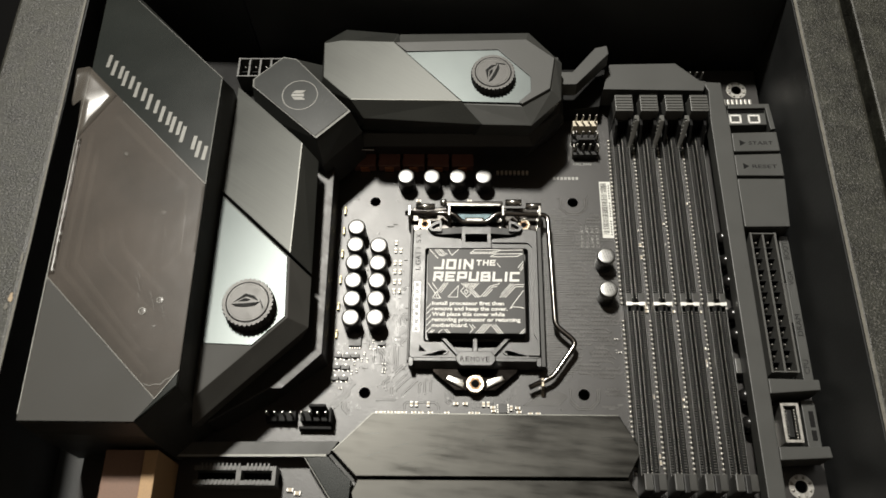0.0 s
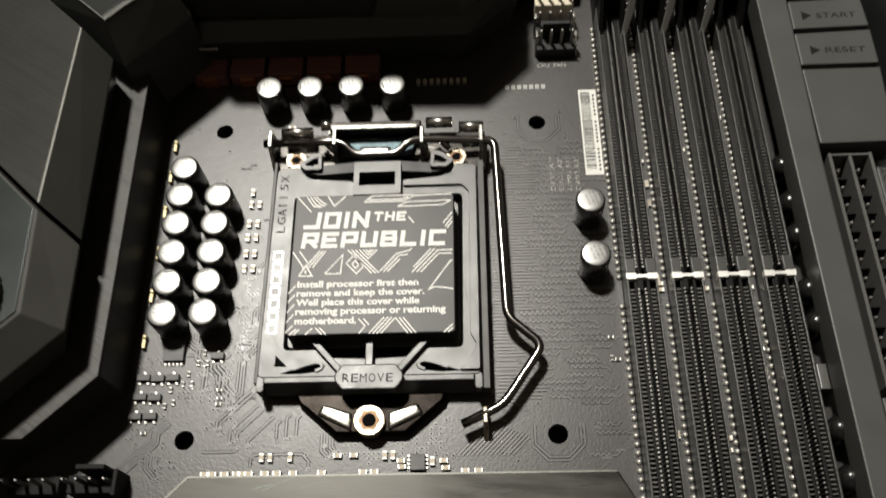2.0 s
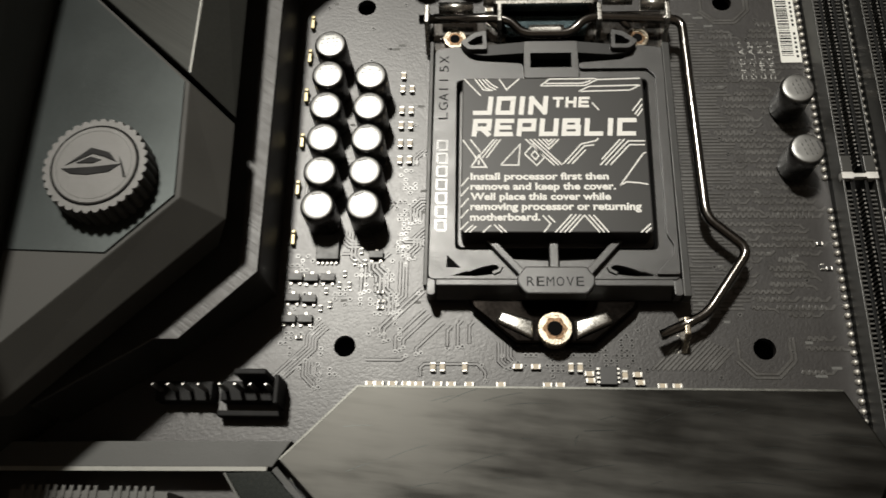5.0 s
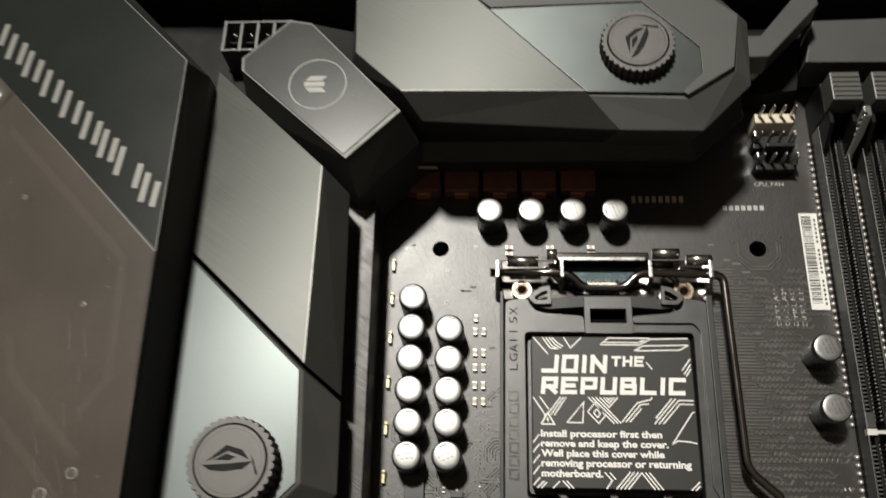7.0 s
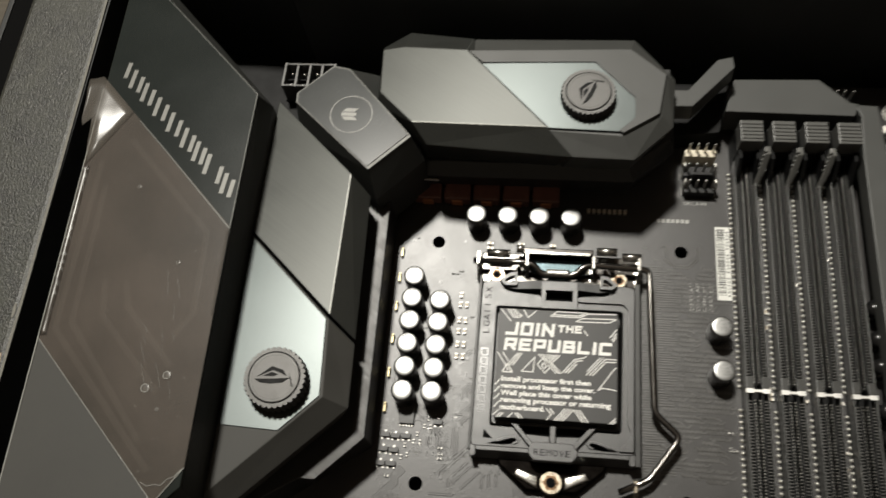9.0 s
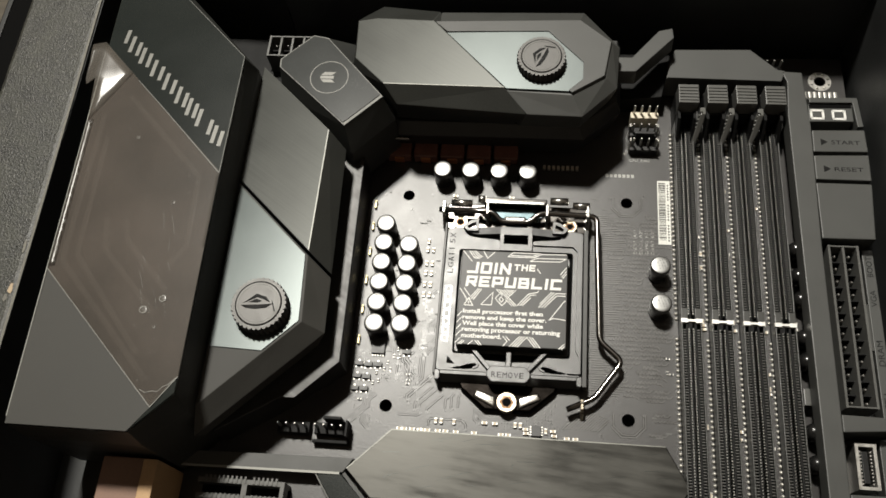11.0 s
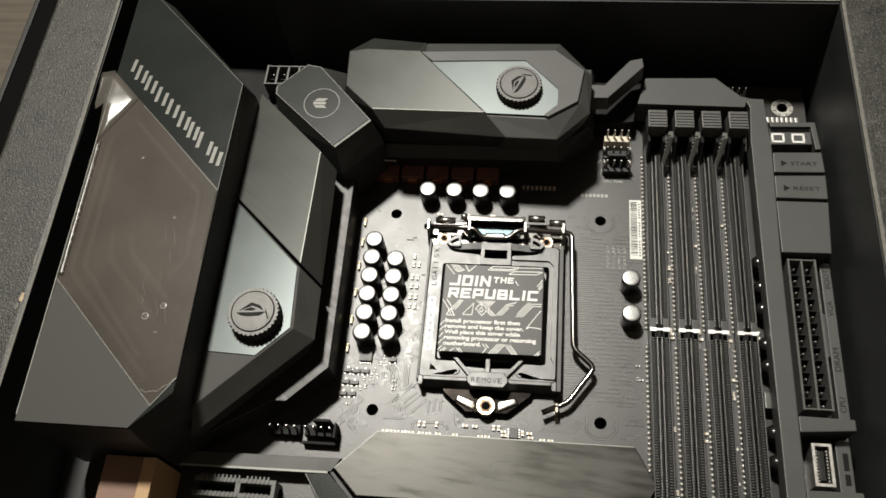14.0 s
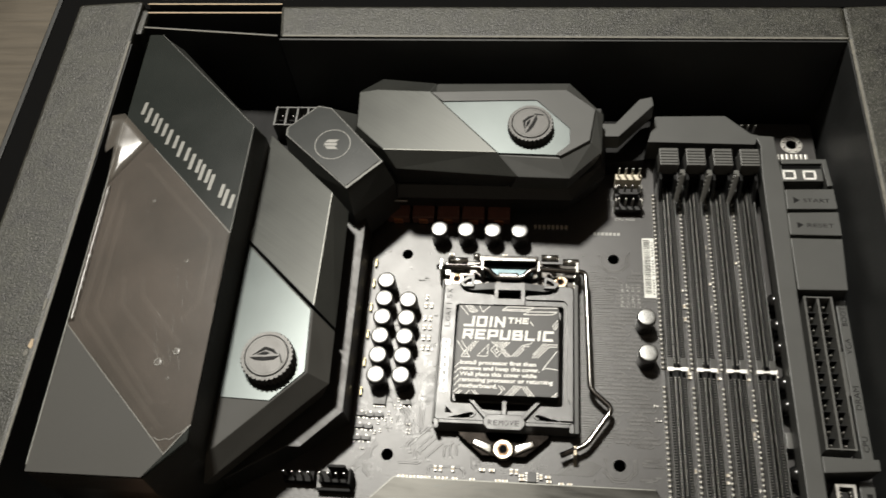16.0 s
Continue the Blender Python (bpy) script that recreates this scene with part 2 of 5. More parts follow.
M_COPPER = surf("copper_terminal", (0.80, 0.36, 0.20), 0.35, 1.0, 0.15, 2, 0.2, 0.1)
M_PIN = surf("contact_metal", (0.42, 0.41, 0.39), 0.33, 1.0, 0.2, 1, 0.2, 0.05)
M_WHITE_METAL = surf("bright_key_clip", (0.80, 0.79, 0.76), 0.38, 0.6, 0.1, 2, 0.2, 0.1)
M_LATCH = surf("grey_latch_plastic", (0.085, 0.085, 0.08), 0.36, 0, 0.1, 4, 0.2, 0.1)
M_LEVER = surf("shiny_lever_plastic", (0.13, 0.13, 0.122), 0.18, 0, 0.1, 4, 0.2, 0.1, spec=0.8)
M_COVER = surf("socket_cover_plastic", (0.024, 0.0235, 0.023), 0.37, 0, 0.12, 4, 0.16, 0.30, spec=0.68)
M_MOULDED = surf("moulded_letter_face", (0.006, 0.006, 0.006), 0.27, 0, 0.1, 3, 0.2, 0.05, spec=0.9)
M_COVER_LABEL = surf("cover_label", (0.022, 0.0215, 0.0205), 0.42, 0, 0.1, 6, 0.12, 0.06, rough_vary=0.02, spec=0.34)
M_WHITE_INK = surf("white_print", (0.74, 0.73, 0.70), 0.5, 0, 0.04, 2, 0.2, 0.02)
M_CHROME_DARK = surf("black_nickel", (0.20, 0.19, 0.18), 0.17, 1.0, 0.12, 6, 0.5, 0, rough_vary=0.03)
M_CHROME = surf("nickel_wire", (0.45, 0.44, 0.41), 0.28, 1.0, 0.1, 3, 0.4, 0.04)
M_TONGUE = surf("dark_nickel_tongue", (0.010, 0.0085, 0.0075), 0.20, 1.0, 0.15, 6, 0.4, 0.03, rough_vary=0.04)
M_GLASSY = surf("dark_blue_reflector", (0.07, 0.10, 0.11), 0.25, 0.8, 0.1, 4, 0.4, 0.02)
M_SCREW = surf("nickel_screw", (0.44, 0.385, 0.30), 0.28, 1.0, 0.2, 1.5, 0.3, 0.15)
M_RUST = surf("screw_recess", (0.10, 0.062, 0.036), 0.35, 0.9, 0.7, 0.8, 0.3, 0.5)
M_M2 = surf("scratched_brushed_plate", (0.046, 0.045, 0.0415), 0.38, 1.0, 0.36, 22, 2.2, 0.004, (1.0, 0.14, 1), 0.11, 0, 84, aniso=0.3)
M_CARD = surf("black_printed_card", (0.0155, 0.0158, 0.0112), 0.46, 0, 1.2, 7.0, 0.55, 0.7, specks=0.20)
M_CARD_IN = surf("black_card_inside", (0.016, 0.017, 0.017), 0.55, 0, 0.3, 14, 0.8, 0.12)
M_CARD_EDGE = surf("raw_card_edge", (0.40, 0.31, 0.21), 0.8, 0, 0.2, 3, 0.5, 0.2)
# pale card: real wear and the painted highlight of the rims
M_WORN_LIT = surf("worn_and_lit_card_edge", (0.13, 0.124, 0.105), 0.6, 0, 0.4, 2, 0.4, 0.3)
M_BROWN_PLATE = surf("brown_plate_face", (0.20, 0.12, 0.085), 0.6, 0, 0.12, 8, 0.6, 0.1)
M_TAN_PLATE = surf("tan_plate_face", (0.42, 0.27, 0.14), 0.6, 0, 0.12, 8, 0.6, 0.1)
M_TABLE = surf("brown_wooden_table", (0.062, 0.050, 0.034), 0.5, 0, 0.35, 60, 3.0, 0.15, (0.08, 1, 1))
M_WALL = surf("room_paint", (0.15, 0.128, 0.108), 0.8, 0, 0.05, 300, 5, 0.05)
M_CEIL = surf("ceiling_paint", (0.70, 0.63, 0.55), 0.85, 0, 0.05, 300, 5, 0.05)
M_BEIGE = surf("ivory_plastic", (0.62, 0.56, 0.44), 0.45, 0, 0.1, 2, 0.2, 0.05)
M_SMD_BODY = surf("ceramic_body", (0.48, 0.41, 0.31), 0.5, 0, 0.2, 1, 0.2, 0.05)
M_SMD_DARK = surf("chip_plastic", (0.03, 0.03, 0.03), 0.45, 0, 0.2, 2, 0.2, 0.1)
M_CHOKE = surf("choke_ferrite", (0.15, 0.065, 0.048), 0.35, 0.0, 0.2, 3, 0.3, 0.1)
M_TRAY = surf("black_tray_card", (0.004, 0.004, 0.004), 0.9, 0, 0.2, 10, 1.0, 0.1, spec=0.05)
M_LEDGE = surf("brushed_ledge", (0.024, 0.022, 0.020), 0.42, 0, 0.6, 6, 0.30, 0.4, (1, 0.03, 1), 0.10, 0, 56, spec=0.45)
M_PAPER = surf("white_label_paper", (0.70, 0.70, 0.66), 0.6, 0, 0.05, 5, 0.2, 0.03)

M_FILM = bpy.data.materials.new("clear_film")
M_FILM.use_nodes = True
_t = M_FILM.node_tree
_b = _t.nodes["Principled BSDF"]
_b.inputs["Base Color"].default_value = (0.16, 0.13, 0.11, 1)
_b.inputs["Roughness"].default_value = 0.16
_b.inputs["Alpha"].default_value = 0.30
_b.inputs["IOR"].default_value = 1.55
_b.inputs["Coat Weight"].default_value, _b.inputs["Coat Roughness"].default_value = 0.35, 0.40
_n = _t.nodes.new("ShaderNodeTexNoise")
_n.inputs["Scale"].default_value, _n.inputs["Detail"].default_value = 45, 2
_c = _t.nodes.new("ShaderNodeTexCoord")
_u = _t.nodes.new("ShaderNodeBump")
_u.inputs["Strength"].default_value, _u.inputs["Distance"].default_value = 0.5, 0.001
_t.links.new(_c.outputs["Object"], _n.inputs["Vector"])
_t.links.new(_n.outputs["Fac"], _u.inputs["Height"])
_t.links.new(_u.outputs[0], _b.inputs["Normal"])
_h = _t.nodes.new("ShaderNodeTexNoise")
_h.inputs["Scale"].default_value, _h.inputs["Detail"].default_value = 28, 4
_m = _t.nodes.new("ShaderNodeMapRange")
_m.inputs["From Min"].default_value, _m.inputs["From Max"].default_value = 0.35, 0.65
_m.inputs["To Min"].default_value, _m.inputs["To Max"].default_value = 0.16, 0.29
_t.links.new(_c.outputs["Object"], _h.inputs["Vector"])
_t.links.new(_h.outputs["Fac"], _m.inputs["Value"])
_t.links.new(_m.outputs[0], _b.inputs["Alpha"])
_d = _t.nodes.new("ShaderNodeTexNoise")
_d.inputs["Scale"].default_value, _d.inputs["Detail"].default_value = 900, 2
_r = _t.nodes.new("ShaderNodeValToRGB")
_r.color_ramp.elements[0].position, _r.color_ramp.elements[1].position = 0.72, 0.78
_r.color_ramp.elements[0].color, _r.color_ramp.elements[1].color = (0.160, 0.130, 0.108, 1), (0.6, 0.57, 0.52, 1)
_t.links.new(_c.outputs["Object"], _d.inputs["Vector"])
_t.links.new(_d.outputs["Fac"], _r.inputs[0])
_t.links.new(_r.outputs[0], _b.inputs["Base Color"])

# paler film copy for reflections drawn on the sheet
M_FILM_GLEAM = M_FILM.copy()
M_FILM_GLEAM.name = "film_reflection"
for _l in list(M_FILM_GLEAM.node_tree.links):
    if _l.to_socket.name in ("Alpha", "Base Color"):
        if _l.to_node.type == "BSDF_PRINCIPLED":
            M_FILM_GLEAM.node_tree.links.remove(_l)
M_FILM_GLEAM.node_tree.nodes["Principled BSDF"].inputs["Alpha"].default_value = 0.05
M_FILM_GLEAM.node_tree.nodes["Principled BSDF"].inputs["Base Color"].default_value = (0.30, 0.26, 0.22, 1)
M_FILM_LOOSE = M_FILM.copy()
M_FILM_LOOSE.name = "loose_clear_film"
for _l in list(M_FILM_LOOSE.node_tree.links):
    if _l.to_node.type == "BSDF_PRINCIPLED" and _l.to_socket.name in ("Alpha", "Base Color"):
        M_FILM_LOOSE.node_tree.links.remove(_l)
_b = M_FILM_LOOSE.node_tree.nodes["Principled BSDF"]
_b.inputs["Roughness"].default_value = 0.27
_b.inputs["Alpha"].default_value = 0.30
_b.inputs["Base Color"].default_value = (0.16, 0.145, 0.125, 1)
_b.inputs["Specular IOR Level"].default_value = 0.9

# ---- setting ----
tagged(part("floor", block(-1150, -1150, -70, 1150, 1150, -52), M_TABLE), "brown wooden table top under the open box", "table", kind="structure")
# unseen walls and ceiling, added to shape reflections and fill light
tagged(part("wall_north", block(-1170, 1150, -70, 1170, 1190, 1950), M_WALL), "unseen room wall added for reflections", "wall", kind="structure")
tagged(part("wall_south", block(-1170, -1190, -70, 1170, -1150, 1950), M_WALL), "unseen room wall added for reflections", "wall", kind="structure")
tagged(part("wall_east", block(1150, -1150, -70, 1190, 1150, 1950), M_WALL), "unseen room wall added for reflections", "wall", kind="structure")
tagged(part("wall_west", block(-1190, -1150, -70, -1150, 1150, 1950), M_WALL), "unseen room wall added for reflections", "wall", kind="structure")
tagged(part("ceiling", block(-1190, -1190, 1952, 1190, 1190, 1990), M_CEIL), "unseen ceiling added for reflections above the table", "ceiling", kind="structure")

# ---- the open cardboard box ----
BOX_X0, BOX_X1, BOX_Y0, BOX_Y1, RIM = -144.5, 117.0, -215.0, 107.0, 40.0
box = thing("cardboard_box", "open black printed cardboard box holding the motherboard", "box", (-10, -55, -52))
part("box_floor", block(BOX_X0 - 24, BOX_Y0 - 15, -52, BOX_X1 + 24, BOX_Y1 + 15, -9), M_CARD_IN, box, "dark card floor")


def box_wall(pts, inner):
    wall = part("box_wall", prism(pts, -9, RIM, 1.2), M_CARD, box)
    return wall


box_wall([(-169, -230), (-141, -215), (-146, 112), (-146, 126), (-171.5, 124)], 0)
box_wall([(117, -215), (134, -230), (134, 122.5), (117, 121.8)], 0)
box_wall([(-88, 107.4), (116.9, 106), (116.9, 121.7), (-90, 123)], 0)
box_wall([(-141, -215), (-165, -230), (132, -230), (117, -215)], 0)
part("lining", block(116.5, -214.9, -8.9, 116.95, 105.2, 39.4), M_CARD_IN, box, "smooth black inner lining")
part("lining", prism([(-88, 106.2), (116.4, 105.3), (116.4, 105.9), (-88, 106.9)], -8.9, 39.4), M_CARD_IN, box, "smooth black inner lining")
part("lining", prism([(-141, -214.9), (-140.5, -214.9), (-145.2, 104), (-145.8, 104)], -8.9, 39.4), M_CARD_IN, box, "smooth black inner lining")
# worn rim edges, with light caught by their rounding painted in
part("worn_lit_edge", strokes([[(117.4, -214), (117.4, 106)]], 1.0, 40.0, 0.06), M_WORN_LIT, box, "worn pale edge with its highlight painted in")
part("worn_lit_edge", strokes([[(-141.4, -214), (-143.9, 0), (-146.2, 105)]], 0.8, 40.0, 0.06), M_WORN_LIT, box, "worn pale edge with its highlight painted in")
part("worn_lit_edge", strokes([[(-87, 107.8), (116.6, 106.5)]], 0.8, 40.0, 0.06), M_WORN_LIT, box, "worn pale edge with its highlight painted in")
for k, (x, y, w, l, m) in enumerate(((-145.5, -19.7, 0.9, 2.2, M_CARD_EDGE), (-145.2, -6.0, 0.6, 2.6, M_WORN_LIT), (-146.4, -22.6, 0.8, 1.6, M_WORN_LIT))):
    wrng = random.Random(40 + k)
    spot = [(x + w * wrng.uniform(0.55, 1.0) * math.cos(a), y + l * wrng.uniform(0.6, 1.0) * math.sin(a)) for a in [2 * math.pi * i / 13 for i in range(13)]]
    part("worn_spot", prism(spot, 40.0, 40.1), m, box, "rubbed pale spot on the rim")
# folded layers where the far rim is cut away
for i, (y0, y1, z) in enumerate(((123.3, 123.0, 40.5), (120.0, 119.8, 39.2), (113.0, 108.7, 38.5))):
    flap = part("folded_flap", prism([(-143, y0), (-89.6, y1), (-89.6, y1 + 1.0), (-143, y0 + 1.0)], -8, z, 0.1), M_CARD_IN, box)
    part("cut_edge", prism([(-143, y0), (-89.6, y1), (-89.6, y1 + 0.55), (-143, y0 + 0.55)], z + 0.02, z + 0.2), M_CARD_EDGE if i < 2 else M_WORN_LIT, flap, "raw tan cut edge")
part("corner_fold", block(-148.6, 110.5, 18, -143.8, 123.5, 38.0, 1.4), M_CARD, box, "folded grey corner tab")
lid = thing("box_lid", "dark cardboard lid tray lying under the open box", "box lid", (-10, -55, -52))
part("tray", block(-221, -260, -51.8, -172.5, 182, -9, 1.0), M_TRAY, lid)
part("back_wall", block(-172.4, 125.5, -51.8, 141, 131, 36, 0.6), M_TRAY, lid, "black outer wall behind the box")
part("side_wall", block(141.2, -258, -51.8, 156, 131, 34, 0.8), M_CARD, lid, "dark card outer wall beside the box")
part("edge_fold", block(-220, -258, -8.98, -218, 180, -8.4, 0.2), M_CARD_IN, lid, "folded black edge")

ribbon = thing("ribbon_tab", "bright red ribbon tab at the box corner", "ribbon", (138, 126, 36))
part("loop", loft([(36.1, [(136.4, 125.7), (139.6, 125.9), (139.4, 127.0), (136.2, 126.8)]), (39.5, [(135.2, 124.6), (138.8, 124.9), (138.6, 126.0), (135.0, 125.7)]), (41.2, [(134.6, 123.4), (138.2, 123.8), (138.1, 124.8), (134.5, 124.4)]), (41.7, [(134.4, 119.6), (137.7, 120.1), (137.6, 121.0), (134.3, 120.5)])], 0.2), surf("red_ribbon", (0.75, 0.03, 0.012), 0.5, 0, 0.12, 3, 0.3, 0.2), ribbon)

# ---- the board ----
def round_holes(outer, holes, z0, z1):
    bm = bmesh.new()
    loops = [outer] + [ring_points(x, y, r, 28) for x, y, r in holes]
    edges = []
    for pts in loops:
        vs = [bm.verts.new((x, y, z1)) for x, y in pts]
        edges += [bm.edges.new((vs[i], vs[(i + 1) % len(vs)])) for i in range(len(vs))]
    bmesh.ops.triangle_fill(bm, use_beauty=True, use_dissolve=False, edges=edges)
    ext = bmesh.ops.extrude_face_region(bm, geom=list(bm.faces))
    bmesh.ops.translate(bm, verts=[g for g in ext["geom"] if isinstance(g, bmesh.types.BMVert)], vec=(0, 0, z0 - z1))
    return bm


board = thing("motherboard", "black computer motherboard lying in an open box", "motherboard", (-8, -52, -1.6))
HOLES = [(-37.5, 37.5, 2.0), (37.5, 37.5, 2.0), (-37.5, -37.5, 2.0), (37.5, -37.5, 2.0), (106, 89.6, 2.0), (105.8, -67.5, 2.0)]
part("circuit_board", round_holes([(-130, -205), (114.3, -205), (114.3, 99.6), (-130, 99.6)], HOLES, -1.6, 0), M_PCB, board)
for x, y in ((106, 89.6), (105.8, -67.5)):
    part("screw_pad", tube_ring(x, y, 2.05, 4.0, 0, 0.25), M_SOLDER, board, "tinned ring round a screw hole")
    for k in range(8):
        a = math.pi * (k + 0.5) / 4
        part("solder_dot", lathe(x + 3.1 * math.cos(a), y + 3.1 * math.sin(a), [(0.55, 0.2), (0.5, 0.5), (0.2, 0.7)], 10), M_SOLDER, board, smooth=True)

rng = random.Random(7)


def keep_off(x, y):
    """True where a trace must not run."""
    if any(math.hypot(x - hx, y - hy) < 4.6 for hx, hy, _ in HOLES):
        return True
    return -22.5 < x < 23 and -30 < y < 33


def bundle(x, y, steps, count, pitch=0.55):
    """Parallel traces that follow the same bends."""
    base = [Vector((x, y))]
    for angle, length in steps:
        base.append(base[-1] + length * Vector((math.cos(radians(angle)), math.sin(radians(angle)))))
    out = []
    for k in range(count):
        line = []
        for i, q in enumerate(base):
            a = (q - base[i - 1]).normalized() if i else (base[1] - q).normalized()
            b = (base[i + 1] - q).normalized() if i + 1 < len(base) else a
            m = (a + b).normalized()
            line.append(q + Vector((-m.y, m.x)) * (k * pitch / max(0.4, m.dot(a))))
        line[-1] = line[-1] + (line[-1] - line[-2]).normalized() * rng.uniform(-1.2, 1.2)
        run = []
        for q in line:
            run.append(q)
        if not any(keep_off(*(u + (v - u) * w)) for u, v in zip(run, run[1:]) for w in (0, 0.25, 0.5, 0.75, 1)):
            out.append(run)
    return out


lines, vias, snakes = [], [], []
# fan-out south-west of the socket, round the mounting hole
lines += bundle(-23.8, -22.4, [(225, 12.5), (270, 4.5), (225, 7)], 3, 0.62)
lines += bundle(-23.8, -26.4, [(225, 10.5), (270, 2.6)], 2, 0.8)
lines += bundle(-23.0, -30.4, [(225, 7.5), (270, 3.0)], 2, 1.5)
lines += bundle(-19.5, -32.9, [(225, 7), (270, 1)], 1)
for x, y in ((-18.7, -34.6), (-16.8, -33.4), (-14.7, -33.6)):
    lines += bundle(x + 0.7, y + 0.9, [(225, 1.2), (270, 4.4)], 1)
lines += bundle(-33.6, -30.6, [(225, 8.2), (270, 3.4), (225, 3)], 6, 0.55)
lines += bundle(-42.0, -33.0, [(225, 3.5), (270, 2), (225, 8)], 6, 0.55)
lines += bundle(-37.3, -14.8, [(270, 5.5), (315, 3), (270, 5.5)], 2, 0.7)
lines += bundle(-33.8, -21.6, [(270, 1.2), (315, 2), (270, 3), (315, 1.5), (270, 2.2)], 4, 0.75)
lines += bundle(-27.9, -21.0, [(270, 6.5), (225, 2.5), (270, 2)], 3, 0.6)
lines += bundle(-23.4, -14.0, [(225, 3), (270, 1.5), (225, 2), (270, 2.5)], 4, 0.62)
lines += bundle(-23.4, -8.0, [(180, 1.2), (225, 2.5), (270, 3)], 4, 0.62)
lines += bundle(-33.6, -40.0, [(0, 6.5), (45, 1.2)], 1)
lines += bundle(-23.6, -43.0, [(90, 1.6), (45, 1), (0, 9.5), (315, 2), (270, 2)], 1)
lines += bundle(-44.8, -40.6, [(270, 2.5), (315, 2.4)], 5, 0.55)
lines += bundle(-9.6, -36.6, [(270, 3.6), (315, 0.9)], 5, 0.55)
lines += bundle(-40.5, -39.5, [(225, 5), (270, 1)], 5, 0.6)
for _ in range(22):
    x, y = rng.uniform(-48, 16), rng.uniform(-26, 20)
    a = rng.choice((0, 45, 90, 135, 180, 225, 270, 315))
    if y > 6 and x < -24:
        continue
    steps = []
    for _ in range(rng.randint(2, 4)):
        steps.append((a, rng.uniform(1.5, 4.0)))
        a += rng.choice((-45, 45))
    lines += bundle(x, y, steps, rng.randint(1, 3), 0.6)


def serpent(x, y, n, step, height, along_x=True):
    pts = []
    for i in range(n):
        u, w = i * step, (height if i % 4 in (1, 2) else 0)
        pts.append(Vector((x + u, y + w) if along_x else (x + w, y + u)))
    return pts


for row in range(51):
    y = 33 - 1.5 * row + rng.uniform(-0.15, 0.15)
    x = rng.uniform(31, 38)
    start = Vector((24.8 + rng.uniform(0, 1.5), y))
    for dy in (0.0, 0.72):
        run = [start + Vector((0, dy)), Vector((x - rng.uniform(0.4, 1.5), y + dy))]
        if not any(keep_off(*q) or math.hypot(q.x - 37.5, abs(q.y) - 37.5) < 6.8 for q in run):
            snakes.append(run)
    while x < 47:
        n = rng.choice((13, 17, 25, 33))
        s = serpent(x, y, n, 0.28, rng.choice((0.45, 0.55, 0.7)))
        if s[-1].x < 52 and not any(keep_off(*q) or math.hypot(q.x - 37.5, abs(q.y) - 37.5) < 6.8 for q in s):
            snakes.append(s)
            snakes.append([s[-1], s[-1] + Vector((0.7, 0)), s[-1] + Vector((1.5, rng.choice((-0.8, 0.8))))])
        x = s[-1].x + rng.uniform(0.8, 5.0)
for cy in (37.5, -37.5):
    for k in range(2):
        ring = [Vector((37.5 + (4.9 + 0.75 * k) * math.cos(radians(22.5 + 45 * i)), cy + (4.9 + 0.75 * k) * math.sin(radians(22.5 + 45 * i)))) for i in range(3 + k, 9)]
        snakes.append([q for q in ring if q.y < 42])
# diagonal weave between the socket and the lower screw hole
for k in range(13):
    snakes.append([Vector((17.5 + 0.9 * k, -41.5)), Vector((24.5 + 0.62 * k, -34.5 - 0.28 * k))])
part("serpentine_pattern", strokes(snakes, 0.36, 0, 0.065, None, 0.13), M_SERPENT, board)["kind"] = "stuff"
part("trace_pattern", strokes(lines, 0.40, 0, 0.11, None, 0.15), M_TRACE, board)["kind"] = "stuff"

for line in lines:
    if rng.random() < 0.85:
        vias.append(line[-1])
        if rng.random() < 0.5:
            vias.append(line[-1] + Vector((0.85, 0.15)))
for _ in range(130):
    x, y = rng.uniform(-49, 51), rng.uniform(-45, 42)
    if not keep_off(x, y):
        vias.append(Vector((x, y)))
for cx, cy, sx, sy, n in ((-28, -14, 1.4, 6, 34), (-27, -8, 1.5, 8, 26), (-45, -38, 4, 4, 12), (8, -40, 5, 2, 30), (-38.5, -27.5, 1.6, 1.4, 10), (-35.6, -23.4, 1.0, 0.9, 6), (-40, -42, 3, 1.2, 10), (-48, -30, 1.5, 8, 24), (2, -39, 8, 1.5, 14), (1.6, -41.4, 2.4, 1.0, 26), (12.8, -37.6, 1.6, 2.6, 16), (-33, -26, 5, 5, 30), (-46, -24, 3, 5, 24), (-30, -33, 3, 4, 14)):
    for _ in range(n):
        x, y = cx + rng.uniform(-sx, sx), cy + rng.uniform(-sy, sy)
        if not keep_off(x, y):
            vias.append(Vector((round(x / 0.95) * 0.95, round(y / 0.95) * 0.95)))
spaced = []
for q in vias:
    if all((q - p).length > 0.75 for p in spaced):
        spaced.append(q)
vias = spaced
bm = bmesh.new()
for q in vias:
    tube_ring(q.x, q.y, 0.21, 0.44, 0, 0.13, 10, bm)
part("via_pattern", bm, M_SERPENT, board)["kind"] = "stuff"
bm = bmesh.new()
for q in vias:
    lathe(q.x, q.y, [(0.21, 0), (0.21, 0.035)], 8, bm)
part("via_hole_pattern", bm, M_SLOT_BLACK, board)["kind"] = "stuff"
bm = bmesh.new()
for q in vias[::70]:
    lathe(q.x + 0.8, q.y, [(0.24, 0), (0.22, 0.08)], 8, bm)
part("test_points", bm, M_SOLDER, board)["kind"] = "stuff"

# printed legends on the board
for i, text in enumerate(("DIMM_A1*", "DIMM_A2*", "DIMM_B1*", "DIMM_B2*")):
    part("legend", words(text, 40.9 + 1.9 * i, 18.6, 9.0, 1.25, 0, 0.04, 90), M_SILK, board)
part("legend", words("CPU_FAN", 38.5, 53.8, 7.0, 1.2, 0, 0.04), M_SILK, board)
